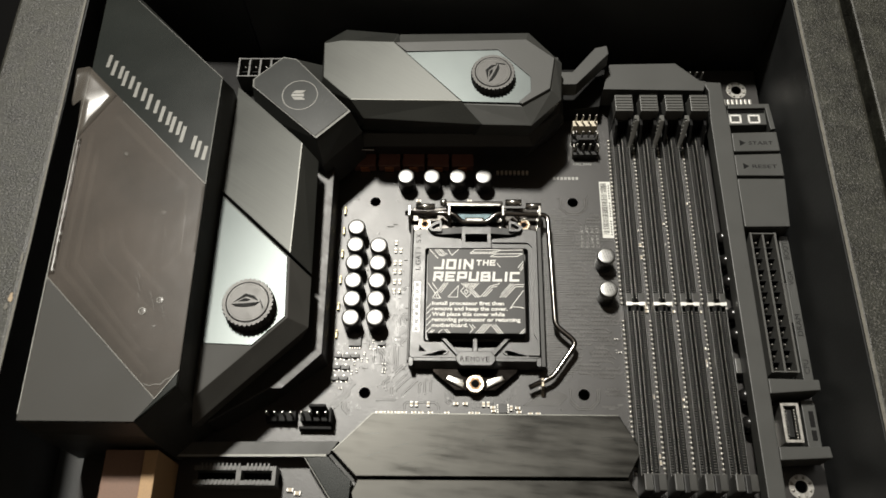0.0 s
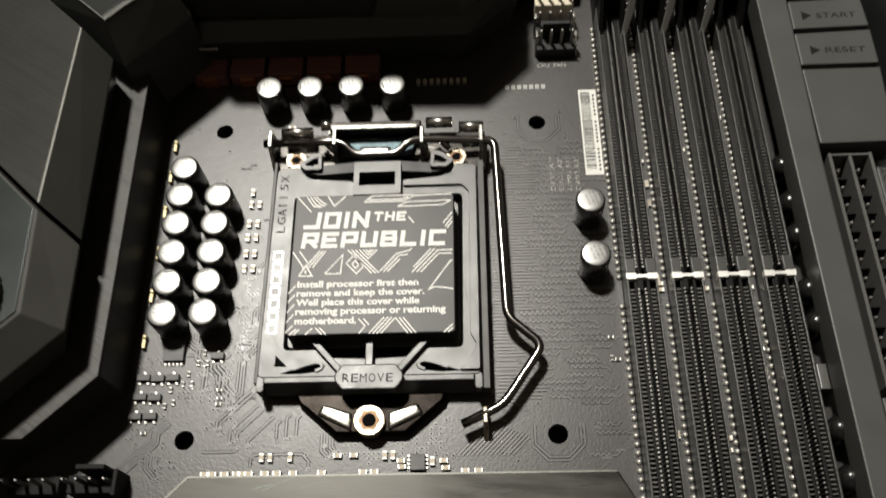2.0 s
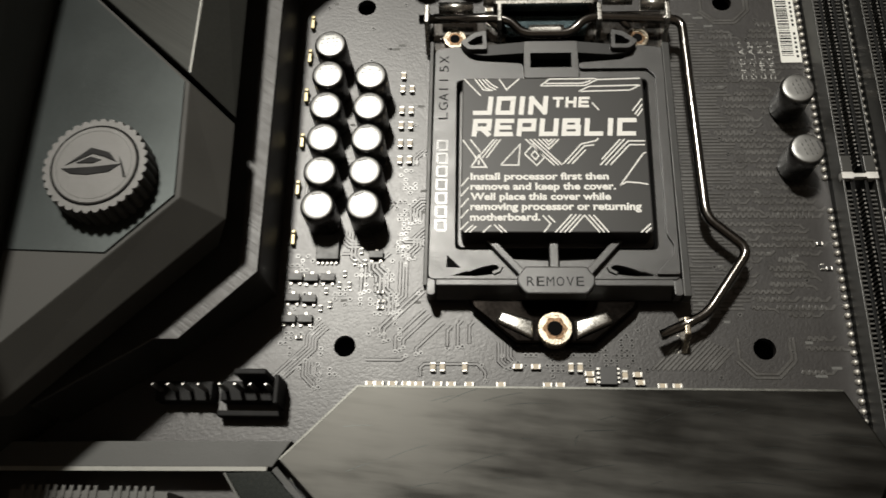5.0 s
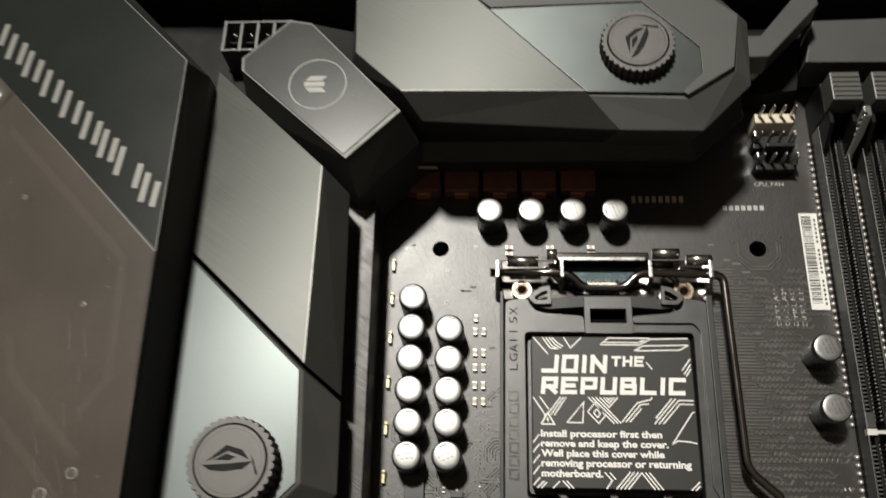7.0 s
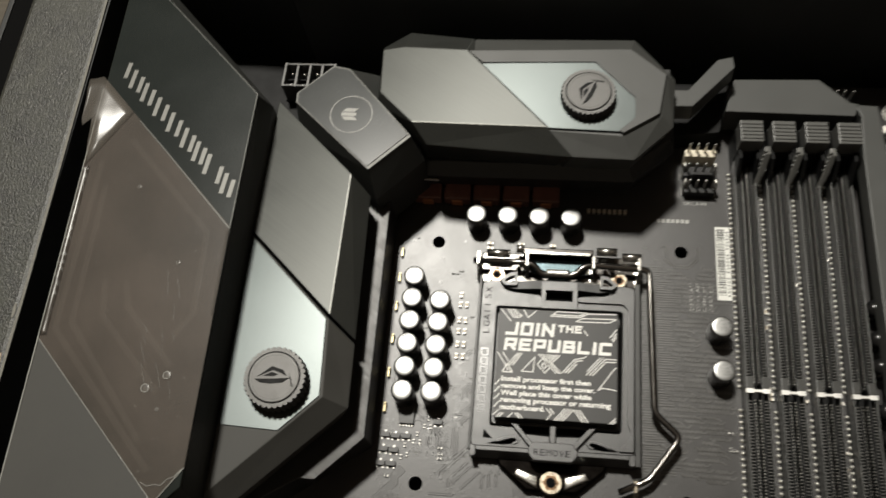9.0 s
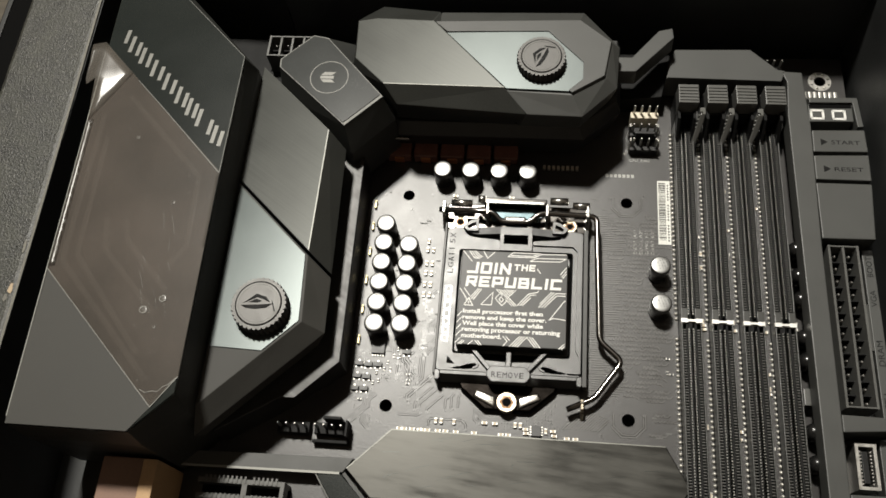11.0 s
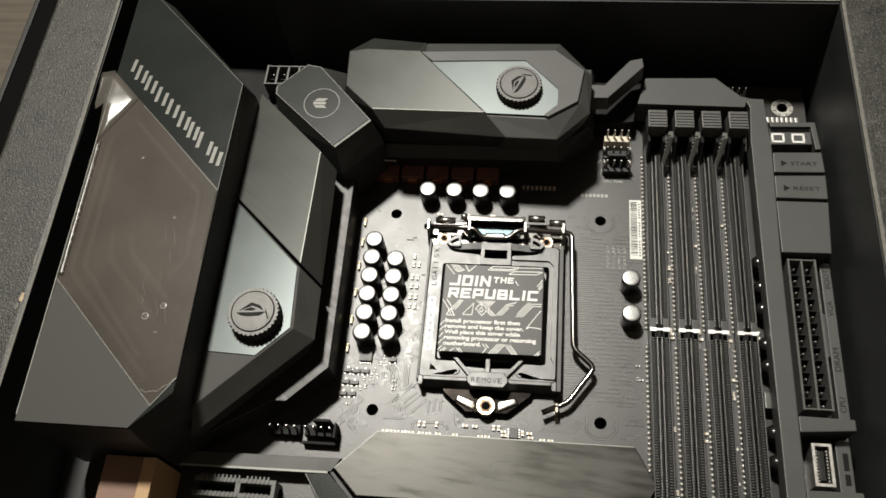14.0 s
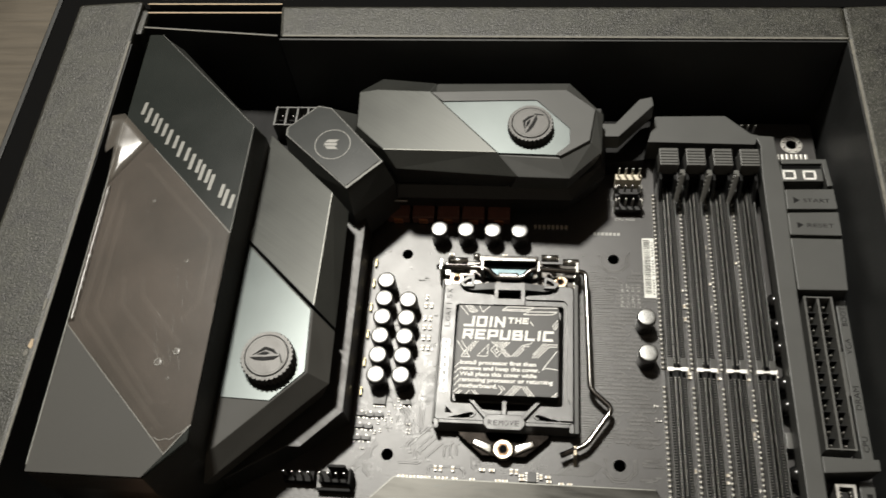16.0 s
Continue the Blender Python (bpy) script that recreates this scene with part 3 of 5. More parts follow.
bm = bmesh.new()
for _ in range(70):
    x, y = rng.uniform(-48, 50), rng.uniform(-44, 41)
    if not keep_off(x, y) and not keep_off(x + 2, y):
        strokes([[(x, y), (x + rng.uniform(0.8, 2.2), y)]], 0.5, 0, 0.04, bm)
part("legend_bars", bm, surf("faint_ink", (0.10, 0.10, 0.095), 0.6), board)["kind"] = "stuff"

part("legend_bar", strokes([[(30.4 + 1.45 * k, 48.1), (31.4 + 1.45 * k, 48.1)] for k in range(7)], 1.25, 0, 0.04), M_SILK, board, "pale printed bars")

# ---- left cover over the rear ports, with its film ----
shroud = thing("rear_port_shroud", "tall dark smoked acrylic cover with silver lettering", "shroud", (-110, 20, 0))
TOP = [(-135.6, 103.4), (-131.8, -60), (-98, -60), (-87.2, -49), (-88, 19), (-88, 61.6), (-130.4, 103.4)]
LOW = [(-135.6, 106), (-131.8, -61), (-97.5, -61.5), (-87.2, -51), (-87.6, 19), (-87.0, 64.5), (-127.0, 106)]
part("shell", loft([(0.3, LOW), (34, LOW), (43.8, TOP)], 0.3), M_ARMOUR_DARK, shroud, "black textured plastic body")
part("top_panel", prism(TOP, 43.82, 45, 0.25), M_SHROUD, shroud, "glossy smoked acrylic panel")
# added block: puts the darkness behind the shroud over the lit board
part("shade_filler", prism([(-86.7, 65.6), (-121, 99.4), (-93.6, 99.4), (-93.6, 84.7), (-86.7, 84.7)], 0.1, 6, 0.2), M_SLOT_BLACK, shroud, "black block added over the lit board")
part("lower_panel", prism([(-132.6, -15.2), (-131.8, -59.9), (-98, -59.9), (-93.1, -53.4)], 45.02, 45.12), M_ARMOUR_PLAIN, shroud, "matte grey lower panel")
# pale strips paint the light caught by the glossy acrylic edges
part("edge_and_glint", strokes([[(-135.0, 62), (-133.6, 10), (-131.95, -58)]], 0.3, 45.02, 0.12), M_PALE_LINE, shroud, "glint painted along the acrylic edge")
part("edge_and_glint", strokes([[(-88.1, 18.5), (-88.1, 61.4), (-130.4, 103.2)]], 0.22, 45.02, 0.08), M_EDGE, shroud, "glint painted along the acrylic edge")
# the lettering becomes upright bars along the slanting line
U, W = Vector((0.716, -0.698)), Vector((0.10, 0.995))
P0 = Vector((-130.3, 65.6))
xpos = 0.0
for glyph in "mammmusxi":
    bm = bmesh.new()
    width = {"m": 6.4, "a": 5.2, "u": 4.8, "s": 4.8, "x": 5.0, "i": 1.8}[glyph]
    if glyph == "x":
        xpos += 2.6
    bars = {"i": [0.5]}.get(glyph, [0.2, 0.72])
    for n, b in enumerate(bars):
        foot = P0 + U * (xpos + width * b)
        strokes([[foot + W * (0.0 if n else 1.2), foot + W * (6.4 if n else 6.6)]], 1.25, 45.01, 0.06, bm)
    part("nameplate_bar", bm, M_NAME, shroud, "silver bars of a nameplate")
    xpos += width + 0.85

film = thing("protective_film", "clear wrinkled protective film partly peeled from the cover", "film", (-110, 10, 45))
FILM = [(-134.8, 65), (-88.1, 19.2), (-87.1, -44.5), (-93.0, -53.2), (-132.6, -15)]
part("sheet", prism(FILM, 45.05, 45.2), M_FILM, film)
bm = bmesh.new()
corner_pts = [(-134.9, 65.2, 46.6), (-123.6, 54.0, 45.4), (-134.6, 50.5, 47.4), (-133.9, 36.0, 45.5), (-139.0, 64.0, 46.8), (-138.4, 51.0, 46.0), (-137.4, 48.5, 46.4)]
cv = [bm.verts.new(p) for p in corner_pts]
for face in ((0, 2, 1), (2, 3, 1), (0, 4, 5, 2), (2, 5, 6)):
    bm.faces.new([cv[k] for k in face])
bmesh.ops.subdivide_edges(bm, edges=list(bm.edges), cuts=3, use_grid_fill=True)
for v in bm.verts:
    v.co.z += 0.5 * noise.noise(v.co * 0.21)
bmesh.ops.solidify(bm, geom=list(bm.faces), thickness=0.08)
part("peeled_corner", bm, M_FILM_LOOSE, film, "loose curled corner", smooth=True)


def curled_lip(path, inward, rise):
    """A narrow raised lip along an edge of the film."""
    bm = bmesh.new()
    rows = []
    n = 40
    for i in range(n + 1):
        u = i / n * (len(path) - 1)
        k = min(int(u), len(path) - 2)
        p = Vector(path[k]).lerp(Vector(path[k + 1]), u - k)
        w = 0.6 + 0.4 * noise.noise(Vector((p.x * 0.15, p.y * 0.15, 3.0)))
        rows.append([bm.verts.new((p.x, p.y, 45.22 + rise * w)), bm.verts.new((p.x + inward[0] * 0.5, p.y + inward[1] * 0.5, 45.22 + rise * w * 0.6)), bm.verts.new((p.x + inward[0], p.y + inward[1], 45.21))])
    for a, b in zip(rows, rows[1:]):
        for k in range(2):
            bm.faces.new((a[k], a[k + 1], b[k + 1], b[k]))
    bmesh.ops.solidify(bm, geom=list(bm.faces), thickness=0.06)
    return bm


part("curled_lip", curled_lip([(-134.2, 36), (-132.8, -14)], (2.0, 0.1), 0.6), M_FILM_LOOSE, film, "lifted shiny edge", smooth=True)
part("curled_lip", curled_lip([(-88.2, 18), (-87.8, -6)], (-0.7, 0.05), 0.35), M_FILM_LOOSE, film, "lifted shiny edge", smooth=True)
for x, y, r in ((-96.3, -22.4, 1.0), (-101.2, -26.0, 1.1), (-97, -31, 0.4), (-116, 30, 0.5), (-100, 8, 0.5)):
    part("bubble", lathe(x, y, [(r, 45.18), (r * 0.8, 45.23), (r * 0.4, 45.245)], 20), M_FILM_LOOSE, film, "small air bubble", smooth=True)
    # silver ring paints the shine at the bubble's rim
    part("bubble_rim", tube_ring(x, y, r * 0.86, r, 45.2, 45.3, 24), M_PALE_LINE, film, "shine painted round a bubble")
# faint polygon reflections in the film, drawn as pale strips
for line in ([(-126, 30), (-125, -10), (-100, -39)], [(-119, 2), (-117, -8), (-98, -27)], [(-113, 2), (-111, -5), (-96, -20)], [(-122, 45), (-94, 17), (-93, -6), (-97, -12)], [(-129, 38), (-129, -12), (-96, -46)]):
    part("reflection_line", strokes([line], 0.8, 45.21, 0.02, None, 0.4), M_FILM_GLEAM, film, "faint reflection drawn as a pale line")
# silver lines paint the light on the film's cut edges
part("film_edge", strokes([[(-132.6, -15), (-93.0, -53.2), (-87.1, -44.5)]], 0.22, 45.21, 0.05), M_NAME, film, "glint painted along the cut edge")
part("loose_outline", strokes([[(-97.0, -48.6), (-95.2, -49.4), (-93.4, -48.8), (-92.0, -49.0), (-90.6, -47.4), (-89.2, -46.8), (-87.6, -44.9)]], 0.16, 45.21, 0.04), M_NAME, film, "wavy edge of a loose patch")
part("loose_outline", strokes([[(-88.2, 18.6), (-110, 40.5), (-121, 51.2)]], 0.3, 45.21, 0.05), M_EDGE, film, "glint painted along the cut edge")
srnd = random.Random(9)
for _ in range(12):
    x, y, a = srnd.uniform(-104, -93), srnd.uniform(-30, 6), radians(srnd.uniform(98, 122))
    l = srnd.uniform(2, 7)
    part("scratch", strokes([[(x, y), (x + l * 0.5 * math.cos(a) + 0.1, y + l * 0.5 * math.sin(a)), (x + l * math.cos(a), y + l * math.sin(a))]], 0.05, 45.21, 0.02), M_NAME, film, "fine pale scratch")

# low brown plate below the shroud
low_plate = thing("brown_plate", "low brown plate beside the rear cover", "card", (-106, -90, 0))
part("panel", block(-114.5, -130, 0.2, -102.2, -62.4, 20.5, 0.3), M_BROWN_PLATE, low_plate)
part("strip", block(-102, -130, 0.2, -97.8, -62.6, 21.5, 0.3), M_TAN_PLATE, low_plate, "lighter tan strip")

# ---- left power-stage cooler ----
rear_cooler = thing("cooling_block", "dark angular cooling block with steel plate", "heatsink", (-70, 10, 0))
part("metal_cover", loft([(15, [(-87.2, 26), (-59, -1.8), (-59, 42), (-87, 69)]), (24, [(-87.3, 25.3), (-54.7, -4.0), (-55.9, 40.6), (-87, 69.7)]),
                          (30, [(-87.4, 25), (-61.4, 1.0), (-61.2, 44.6), (-87, 69)])], 0.25), M_BRUSHED_DARK, rear_cooler, "dark brushed metal cover")
part("plastic_end", loft([(15, [(-87.8, -53.6), (-58, -24), (-59, -2.4), (-87.2, 24)]), (24, [(-87.7, -55.9), (-54.2, -22.9), (-54.7, -5.2), (-87.4, 24.2)]),
                          (29.6, [(-87.0, -48.4), (-60.2, -21.6), (-61.5, -0.2), (-87.4, 24.0)])], 0.25), M_ARMOUR_PLAIN, rear_cooler, "dark grey textured plastic end")
part("steel_plate", prism([(-87.2, 23.2), (-62.2, -0.2), (-61.0, -21.4), (-70.6, -31.2), (-87.0, -30.6)], 29.62, 29.95, 0.1), M_PLATE, rear_cooler, "pale satin steel plate")
part("base", loft([(0.2, [(-86, -52), (-68, -41), (-50.8, -28), (-51.6, 48), (-62, 56), (-86, 60)]), (14, [(-86, -52), (-67.6, -40.6), (-50.8, -28.3), (-51.7, 46.5), (-62, 56), (-86, 60)])], 0.3), M_BASE, rear_cooler, "black brushed heatsink base")
part("base_fin", prism([(-63.1, -40.5), (-50.9, -28.5), (-51.8, 46.4), (-55.3, 44.0), (-54.3, -27.5), (-67.7, -40.5)], 14.02, 14.5, 0.1), M_LEDGE, rear_cooler, "brushed ledge")


def knob(x, y, r, z, emblem_turn, label):
    k = thing("port_plug", label, "knob", (x, y, z), "plugs of the cooling block")
    n = 34
    pts = []
    for i in range(n):
        a0 = 2 * math.pi * i / n
        for da, rr in ((0.0, r - 0.55), (0.05, r - 0.1), (0.10, r), (0.135, r - 0.1)):
            pts.append((x + rr * math.cos(a0 + da), y + rr * math.sin(a0 + da)))
    inner = [(x + (px - x) * 0.985, y + (py - y) * 0.985) for px, py in pts]
    part("grip", loft([(z, pts), (z + 4.0, pts), (z + 4.5, inner)], 0), M_KNOB, k, "ridged rim")
    part("flange", lathe(x, y, [(r * 0.93, z - 0.1), (r * 0.93, z + 0.6)]), M_KNOB, k)
    part("face", lathe(x, y, [(r * 0.80, z + 4.4), (r * 0.80, z + 4.65), (r * 0.78, z + 4.75)]), M_KNOB, k, "flat textured face")
    part("groove", tube_ring(x, y, r * 0.80, r * 0.835, z + 4.4, z + 4.56), M_HOLE, k)
    part("groove", tube_ring(x, y, r * 0.70, r * 0.715, z + 4.7, z + 4.79), M_EDGE, k, "thin engraved ring")
    c, s = math.cos(radians(emblem_turn)), math.sin(radians(emblem_turn))

    def at(u, w):
        return (x + r * (c * u - s * w), y + r * (s * u + c * w))
    bm = bmesh.new()
    for blade in ([(-0.52, -0.02), (-0.1, 0.34), (0.26, 0.24), (0.42, 0.04), (0.2, 0.14), (-0.06, 0.22)], [(-0.60, -0.10), (0.0, -0.06), (0.5, 0.0), (0.30, -0.16), (-0.1, -0.22), (-0.42, -0.20)], [(-0.34, 0.02), (-0.08, 0.15), (0.12, 0.09), (-0.02, 0.02)], [(0.46, 0.16), (0.5, 0.0), (0.6, -0.28), (0.64, -0.26), (0.54, 0.0)]):
        prism([at(*q) for q in blade], z + 4.76, z + 4.92, 0, bm)
    part("emblem", bm, M_CAP_INK, k, "engraved plain emblem")
    return k


# added block: darkens the board between shroud and corner cap
part("dark_filler", prism([(-86.5, 60.2), (-64, 57), (-73, 84.4), (-86.5, 84.4)], 0.2, 11.0, 0.2), M_SLOT_BLACK, rear_cooler, "black block added for the dark gap")
part("bright_edge", strokes([[(-61.5, 1.3), (-61.3, 44.4)]], 0.35, 29.95, 0.08), M_PALE_LINE, rear_cooler, "pale line along the cover edge")
knob(-72.4, -18.4, 8.35, 29.95, 0, "round black ridged plug on the rear cooler plate")

# ---- corner cap ----
corner = thing("corner_cap", "dark hexagonal cooler cap with pale circular emblem", "cover", (-63, 63, 0))
CAP = [(-81.4, 68.4), (-56.2, 45.7), (-44.7, 57.4), (-66.2, 80.9), (-71.4, 81.9), (-81.6, 71.6)]


def scaled(points, f, dx=0, dy=0):
    cx, cy = sum(p[0] for p in points) / len(points), sum(p[1] for p in points) / len(points)
    return [(cx + (x - cx) * f + dx, cy + (y - cy) * f + dy) for x, y in points]


CAP_LOW = [(-82.0, 64.0), (-54.6, 41.0), (-41.5, 55.0), (-52, 84), (-70.6, 84.5), (-82.0, 69.0)]
part("body", loft([(3, CAP_LOW), (21, CAP_LOW), (30.6, CAP)], 0.25), M_ARMOUR_DARK, corner, "black plastic body")
part("trim", prism(CAP, 30.62, 30.9, 0.1), M_EDGE, corner, "polished edge line")
part("inlay", prism(scaled(CAP, 0.955), 30.92, 31.15, 0.05), M_INLAY, corner, "glossy dark inlay")
part("emblem_ring", tube_ring(-63.6, 64.3, 6.25, 6.5, 31.16, 31.22, 48), M_NAME, corner, "thin pale ring")
bm = bmesh.new()
for pts in ([(-3.0, 0.9), (0.9, 0.9), (2.2, 2.2), (-1.8, 2.2)], [(-3.2, -0.6), (1.6, -0.6), (1.6, 0.6), (-3.2, 0.6)], [(-3.0, -0.9), (0.9, -0.9), (2.2, -2.2), (-1.8, -2.2)]):
    prism([(-63.6 + 0.95 * x, 64.3 + 0.95 * y) for x, y in pts], 31.16, 31.22, 0, bm)
part("emblem", bm, M_NAME, corner, "plain pale emblem shapes")

# ---- top power-stage cooler ----
top_cooler = thing("cooling_block", "long dark angular cooling block behind the socket", "heatsink", (-10, 72, 0))
part("metal_cover", loft([(16, [(-56, 71), (-42, 59), (-2, 57.5), (-28, 95), (-48, 97), (-56, 92)]), (28.3, [(-57, 70.0), (-40.2, 56.2), (2.4, 53.5), (-29, 95), (-49, 97), (-57, 91)]),
                         (32.8, [(-55.4, 71.4), (-44.8, 61.2), (-4.9, 60.7), (-30.4, 87.5), (-49.8, 88.2), (-56.2, 86.9)])], 0.25), M_BRUSHED_DARK, top_cooler, "dark brushed metal cover")
part("plastic_end", loft([(16, [(0, 57), (20, 57), (30, 68), (31, 82), (20, 96), (-27.6, 95)]), (28.0, [(2.5, 53.7), (20.3, 53.3), (31.5, 64.6), (32.4, 81.2), (20.5, 95.6), (-28.4, 95)]),
                        (31.1, [(-4.5, 60.5), (17, 59.4), (27.6, 66.6), (29.6, 80.4), (19, 89.8), (-30.0, 88.0)])], 0.25), M_ARMOUR, top_cooler, "grey textured plastic end")
part("raised_rim", loft([(31.0, [(-30.0, 88.2), (-26.4, 84.4), (8.6, 85.2), (20.6, 72.4), (20.6, 64.8), (16.2, 60.4), (17.2, 59.4), (27.6, 66.7), (29.6, 80.4), (19.2, 89.8)]),
                         (32.3, [(-30.0, 87.6), (-25.4, 83.4), (8.5, 84.2), (20.2, 71.8), (20.2, 65.2), (15.6, 60.6), (16.8, 59.8), (27.0, 66.6), (29.2, 80.2), (19, 89.0)])], 0.15), M_ARMOUR, top_cooler, "raised plastic rim")
part("steel_plate", prism([(-25.6, 83.2), (-4.4, 61.0), (15.8, 60.4), (20.3, 65.0), (20.3, 71.9), (8.5, 84.3)], 31.12, 31.9, 0.1), M_PLATE, top_cooler, "pale satin steel plate")
part("base", loft([(0.2, [(-48, 57), (20, 57), (32, 68), (32, 94), (-48, 94)]), (12, [(-46.5, 54.6), (22, 54.8), (34.2, 66), (34.4, 94), (-46.5, 94)]), (15.8, [(-46.5, 58), (20, 58), (32.5, 68), (33, 94), (-46.5, 94)])], 0.3), M_BASE, top_cooler, "black heatsink base")
part("copper_pipe", pipe([(-46, 54.4, 10.5), (-38, 54.2, 10.5)], 0.6), M_CHROME_DARK, top_cooler, "short bright rod")
# added block: darkens the board below the strut
part("dark_filler", prism([(34.6, 74), (49, 76), (52.4, 94), (34.6, 94)], 0.2, 8.0, 0.2), M_SLOT_BLACK, top_cooler, "black block added for the dark gap")
part("bright_edge", strokes([[(-44.6, 61.35), (-5.1, 60.85)]], 0.3, 32.75, 0.08), M_EDGE_LINE, top_cooler, "pale line along the cover edge")
knob(6.5, 71.6, 8.0, 30.7, 60, "round black ridged plug on the long cooler plate")
strut = thing("cover_strut", "bent grey plastic strut beside the long cooler", "bracket", (40, 82, 0))
part("bar", loft([(15, [(30, 76), (38.6, 76), (51.6, 90.2), (51.4, 94.6), (46.6, 93), (37.6, 82), (30, 82)]), (22, [(30.0, 76), (38.4, 76.2), (51.4, 90.6), (51.0, 94.6), (46.4, 93.4), (37.2, 82), (30.6, 82)])], 0.3), M_ARMOUR, strut)

# ---- grey armour along the memory edge ----
armour = thing("edge_armour", "matte grey plastic armour framing slots and connectors", "cover", (95, 10, 0))
Z = 13.0
part("back_plate", prism([(50, 80.6), (88.6, 80.0), (90.2, 84.4), (87.6, 84.9), (79, 93.2), (53.2, 92.6)], 2, Z, 0.3), M_ARMOUR, armour)
part("long_strip", prism([(90.2, -76), (95.8, -76), (95.8, 20.6), (96.6, 62), (95.6, 83.8), (88.8, 84.2), (90.4, 79.8), (89.6, 66)], 6.5, Z, 0.3), M_ARMOUR, armour)
part("cover_block", prism([(96.2, 20.7), (112.2, 20.9), (113.4, 40.6), (96.2, 40.6)], 2, Z, 0.3), M_ARMOUR, armour)
part("start_button", prism([(96.6, 52.4), (113.8, 52.8), (113.6, 61.2), (96.8, 60.7)], 2, Z - 0.2, 0.35), M_ARMOUR, armour)
part("reset_button", prism([(96.4, 42.0), (113.6, 42.0), (113.8, 51.6), (96.5, 51.0)], 2, Z - 0.2, 0.35), M_ARMOUR, armour)
for text, y in (("START", 55.4), ("RESET", 45.2)):
    part("legend", words(text, 102.5, y, 9.0, 1.5, Z - 0.19, 0.03), M_CAP_INK, armour, "dark printed word")
    part("arrow_mark", prism([(99.2, y - 0.5), (101.4, y + 0.8), (99.2, y + 2.1)], Z - 0.19, Z - 0.16), M_CAP_INK, armour, "dark printed arrow")
part("display_bezel", prism([(96.6, 64.6), (111, 65.0), (111, 72.0), (96.8, 71.6)], 1, Z - 1.0, 0.3), M_ARMOUR, armour, "grey display window")
part("bezel_lip", prism([(96.9, 73.6), (112.6, 73.9), (113.4, 62.4), (111.6, 62.2), (110.9, 71.9), (97.0, 71.6)], 2, Z, 0.2), M_ARMOUR, armour)
# flat strip; the darkness of the slot is painted, not cut
part("display_slot", prism([(97.0, 69.9), (110.7, 70.2), (110.7, 71.6), (97.0, 71.3)], Z - 0.99, Z - 0.94), M_HOLE, armour, "flat dark strip painted for the slot above the digits")
pad = thing("solder_strip", "row of bright solder pads under the screw hole", "solder pads", (105, 80, 0))
part("strip", block(98.6, 80.6, 0.1, 111.0, 84.0, 2.0, 0.15), M_LATCH, pad)
for k in range(7):
    part("solder_pad", block(99.2 + 1.7 * k, 81.0, 1.95, 100.2 + 1.7 * k, 83.6, 2.5, 0.2), M_SOLDER, pad, "bright solder pad")
for x in (97.3, 104.3):
    seg = bmesh.new()
    for pts in ([(0, 0), (4.2, 0)], [(0, 3.2), (4.2, 3.2)], [(0.2, 0), (0.2, 3.2)], [(4.0, 0), (4.0, 3.2)]):
        strokes([[(x + a, 65.9 + b) for a, b in pts]], 0.75, Z - 0.99, 0.05, seg)
    part("digit", seg, M_WHITE_INK, armour, "unlit white segment digit")
part("tab", prism([(95.9, -40.3), (112.4, -39.0), (112.4, -35.5), (95.9, -35.2)], 2, Z, 0.3), M_ARMOUR, armour)
part("tab", prism([(95.9, -61.8), (112.3, -60.9), (111.9, -57.3), (95.9, -57.5)], 2, Z, 0.3), M_ARMOUR, armour)

part("side_ledge", block(110.0, -34.8, 0.3, 113.4, 20.4, 6.5, 0.25), M_ARMOUR, armour)
part("side_ledge", block(107.8, -56.8, 0.3, 112.2, -40.6, 6.5, 0.25), M_ARMOUR, armour)
for text, x, y, w in (("CPU", 112.6, -31.5, 5), ("DRAM", 112.6, -18, 8), ("VGA", 112.6, 1, 5.5), ("BOOT", 112.6, 11.0, 7)):
    part("legend", words(text, x, y, w, 1.8, 6.51, 0.03, 90), M_CAP_INK, armour, "dark printed word")
bm = bmesh.new()
strokes([[(110.4, -54.0), (110.4, -50.6)], [(110.4, -49.6), (110.4, -44.2)]], 1.6, 6.51, 0.03, bm)
part("legend_bar", bm, M_CAP_INK, armour, "dark printed bars")

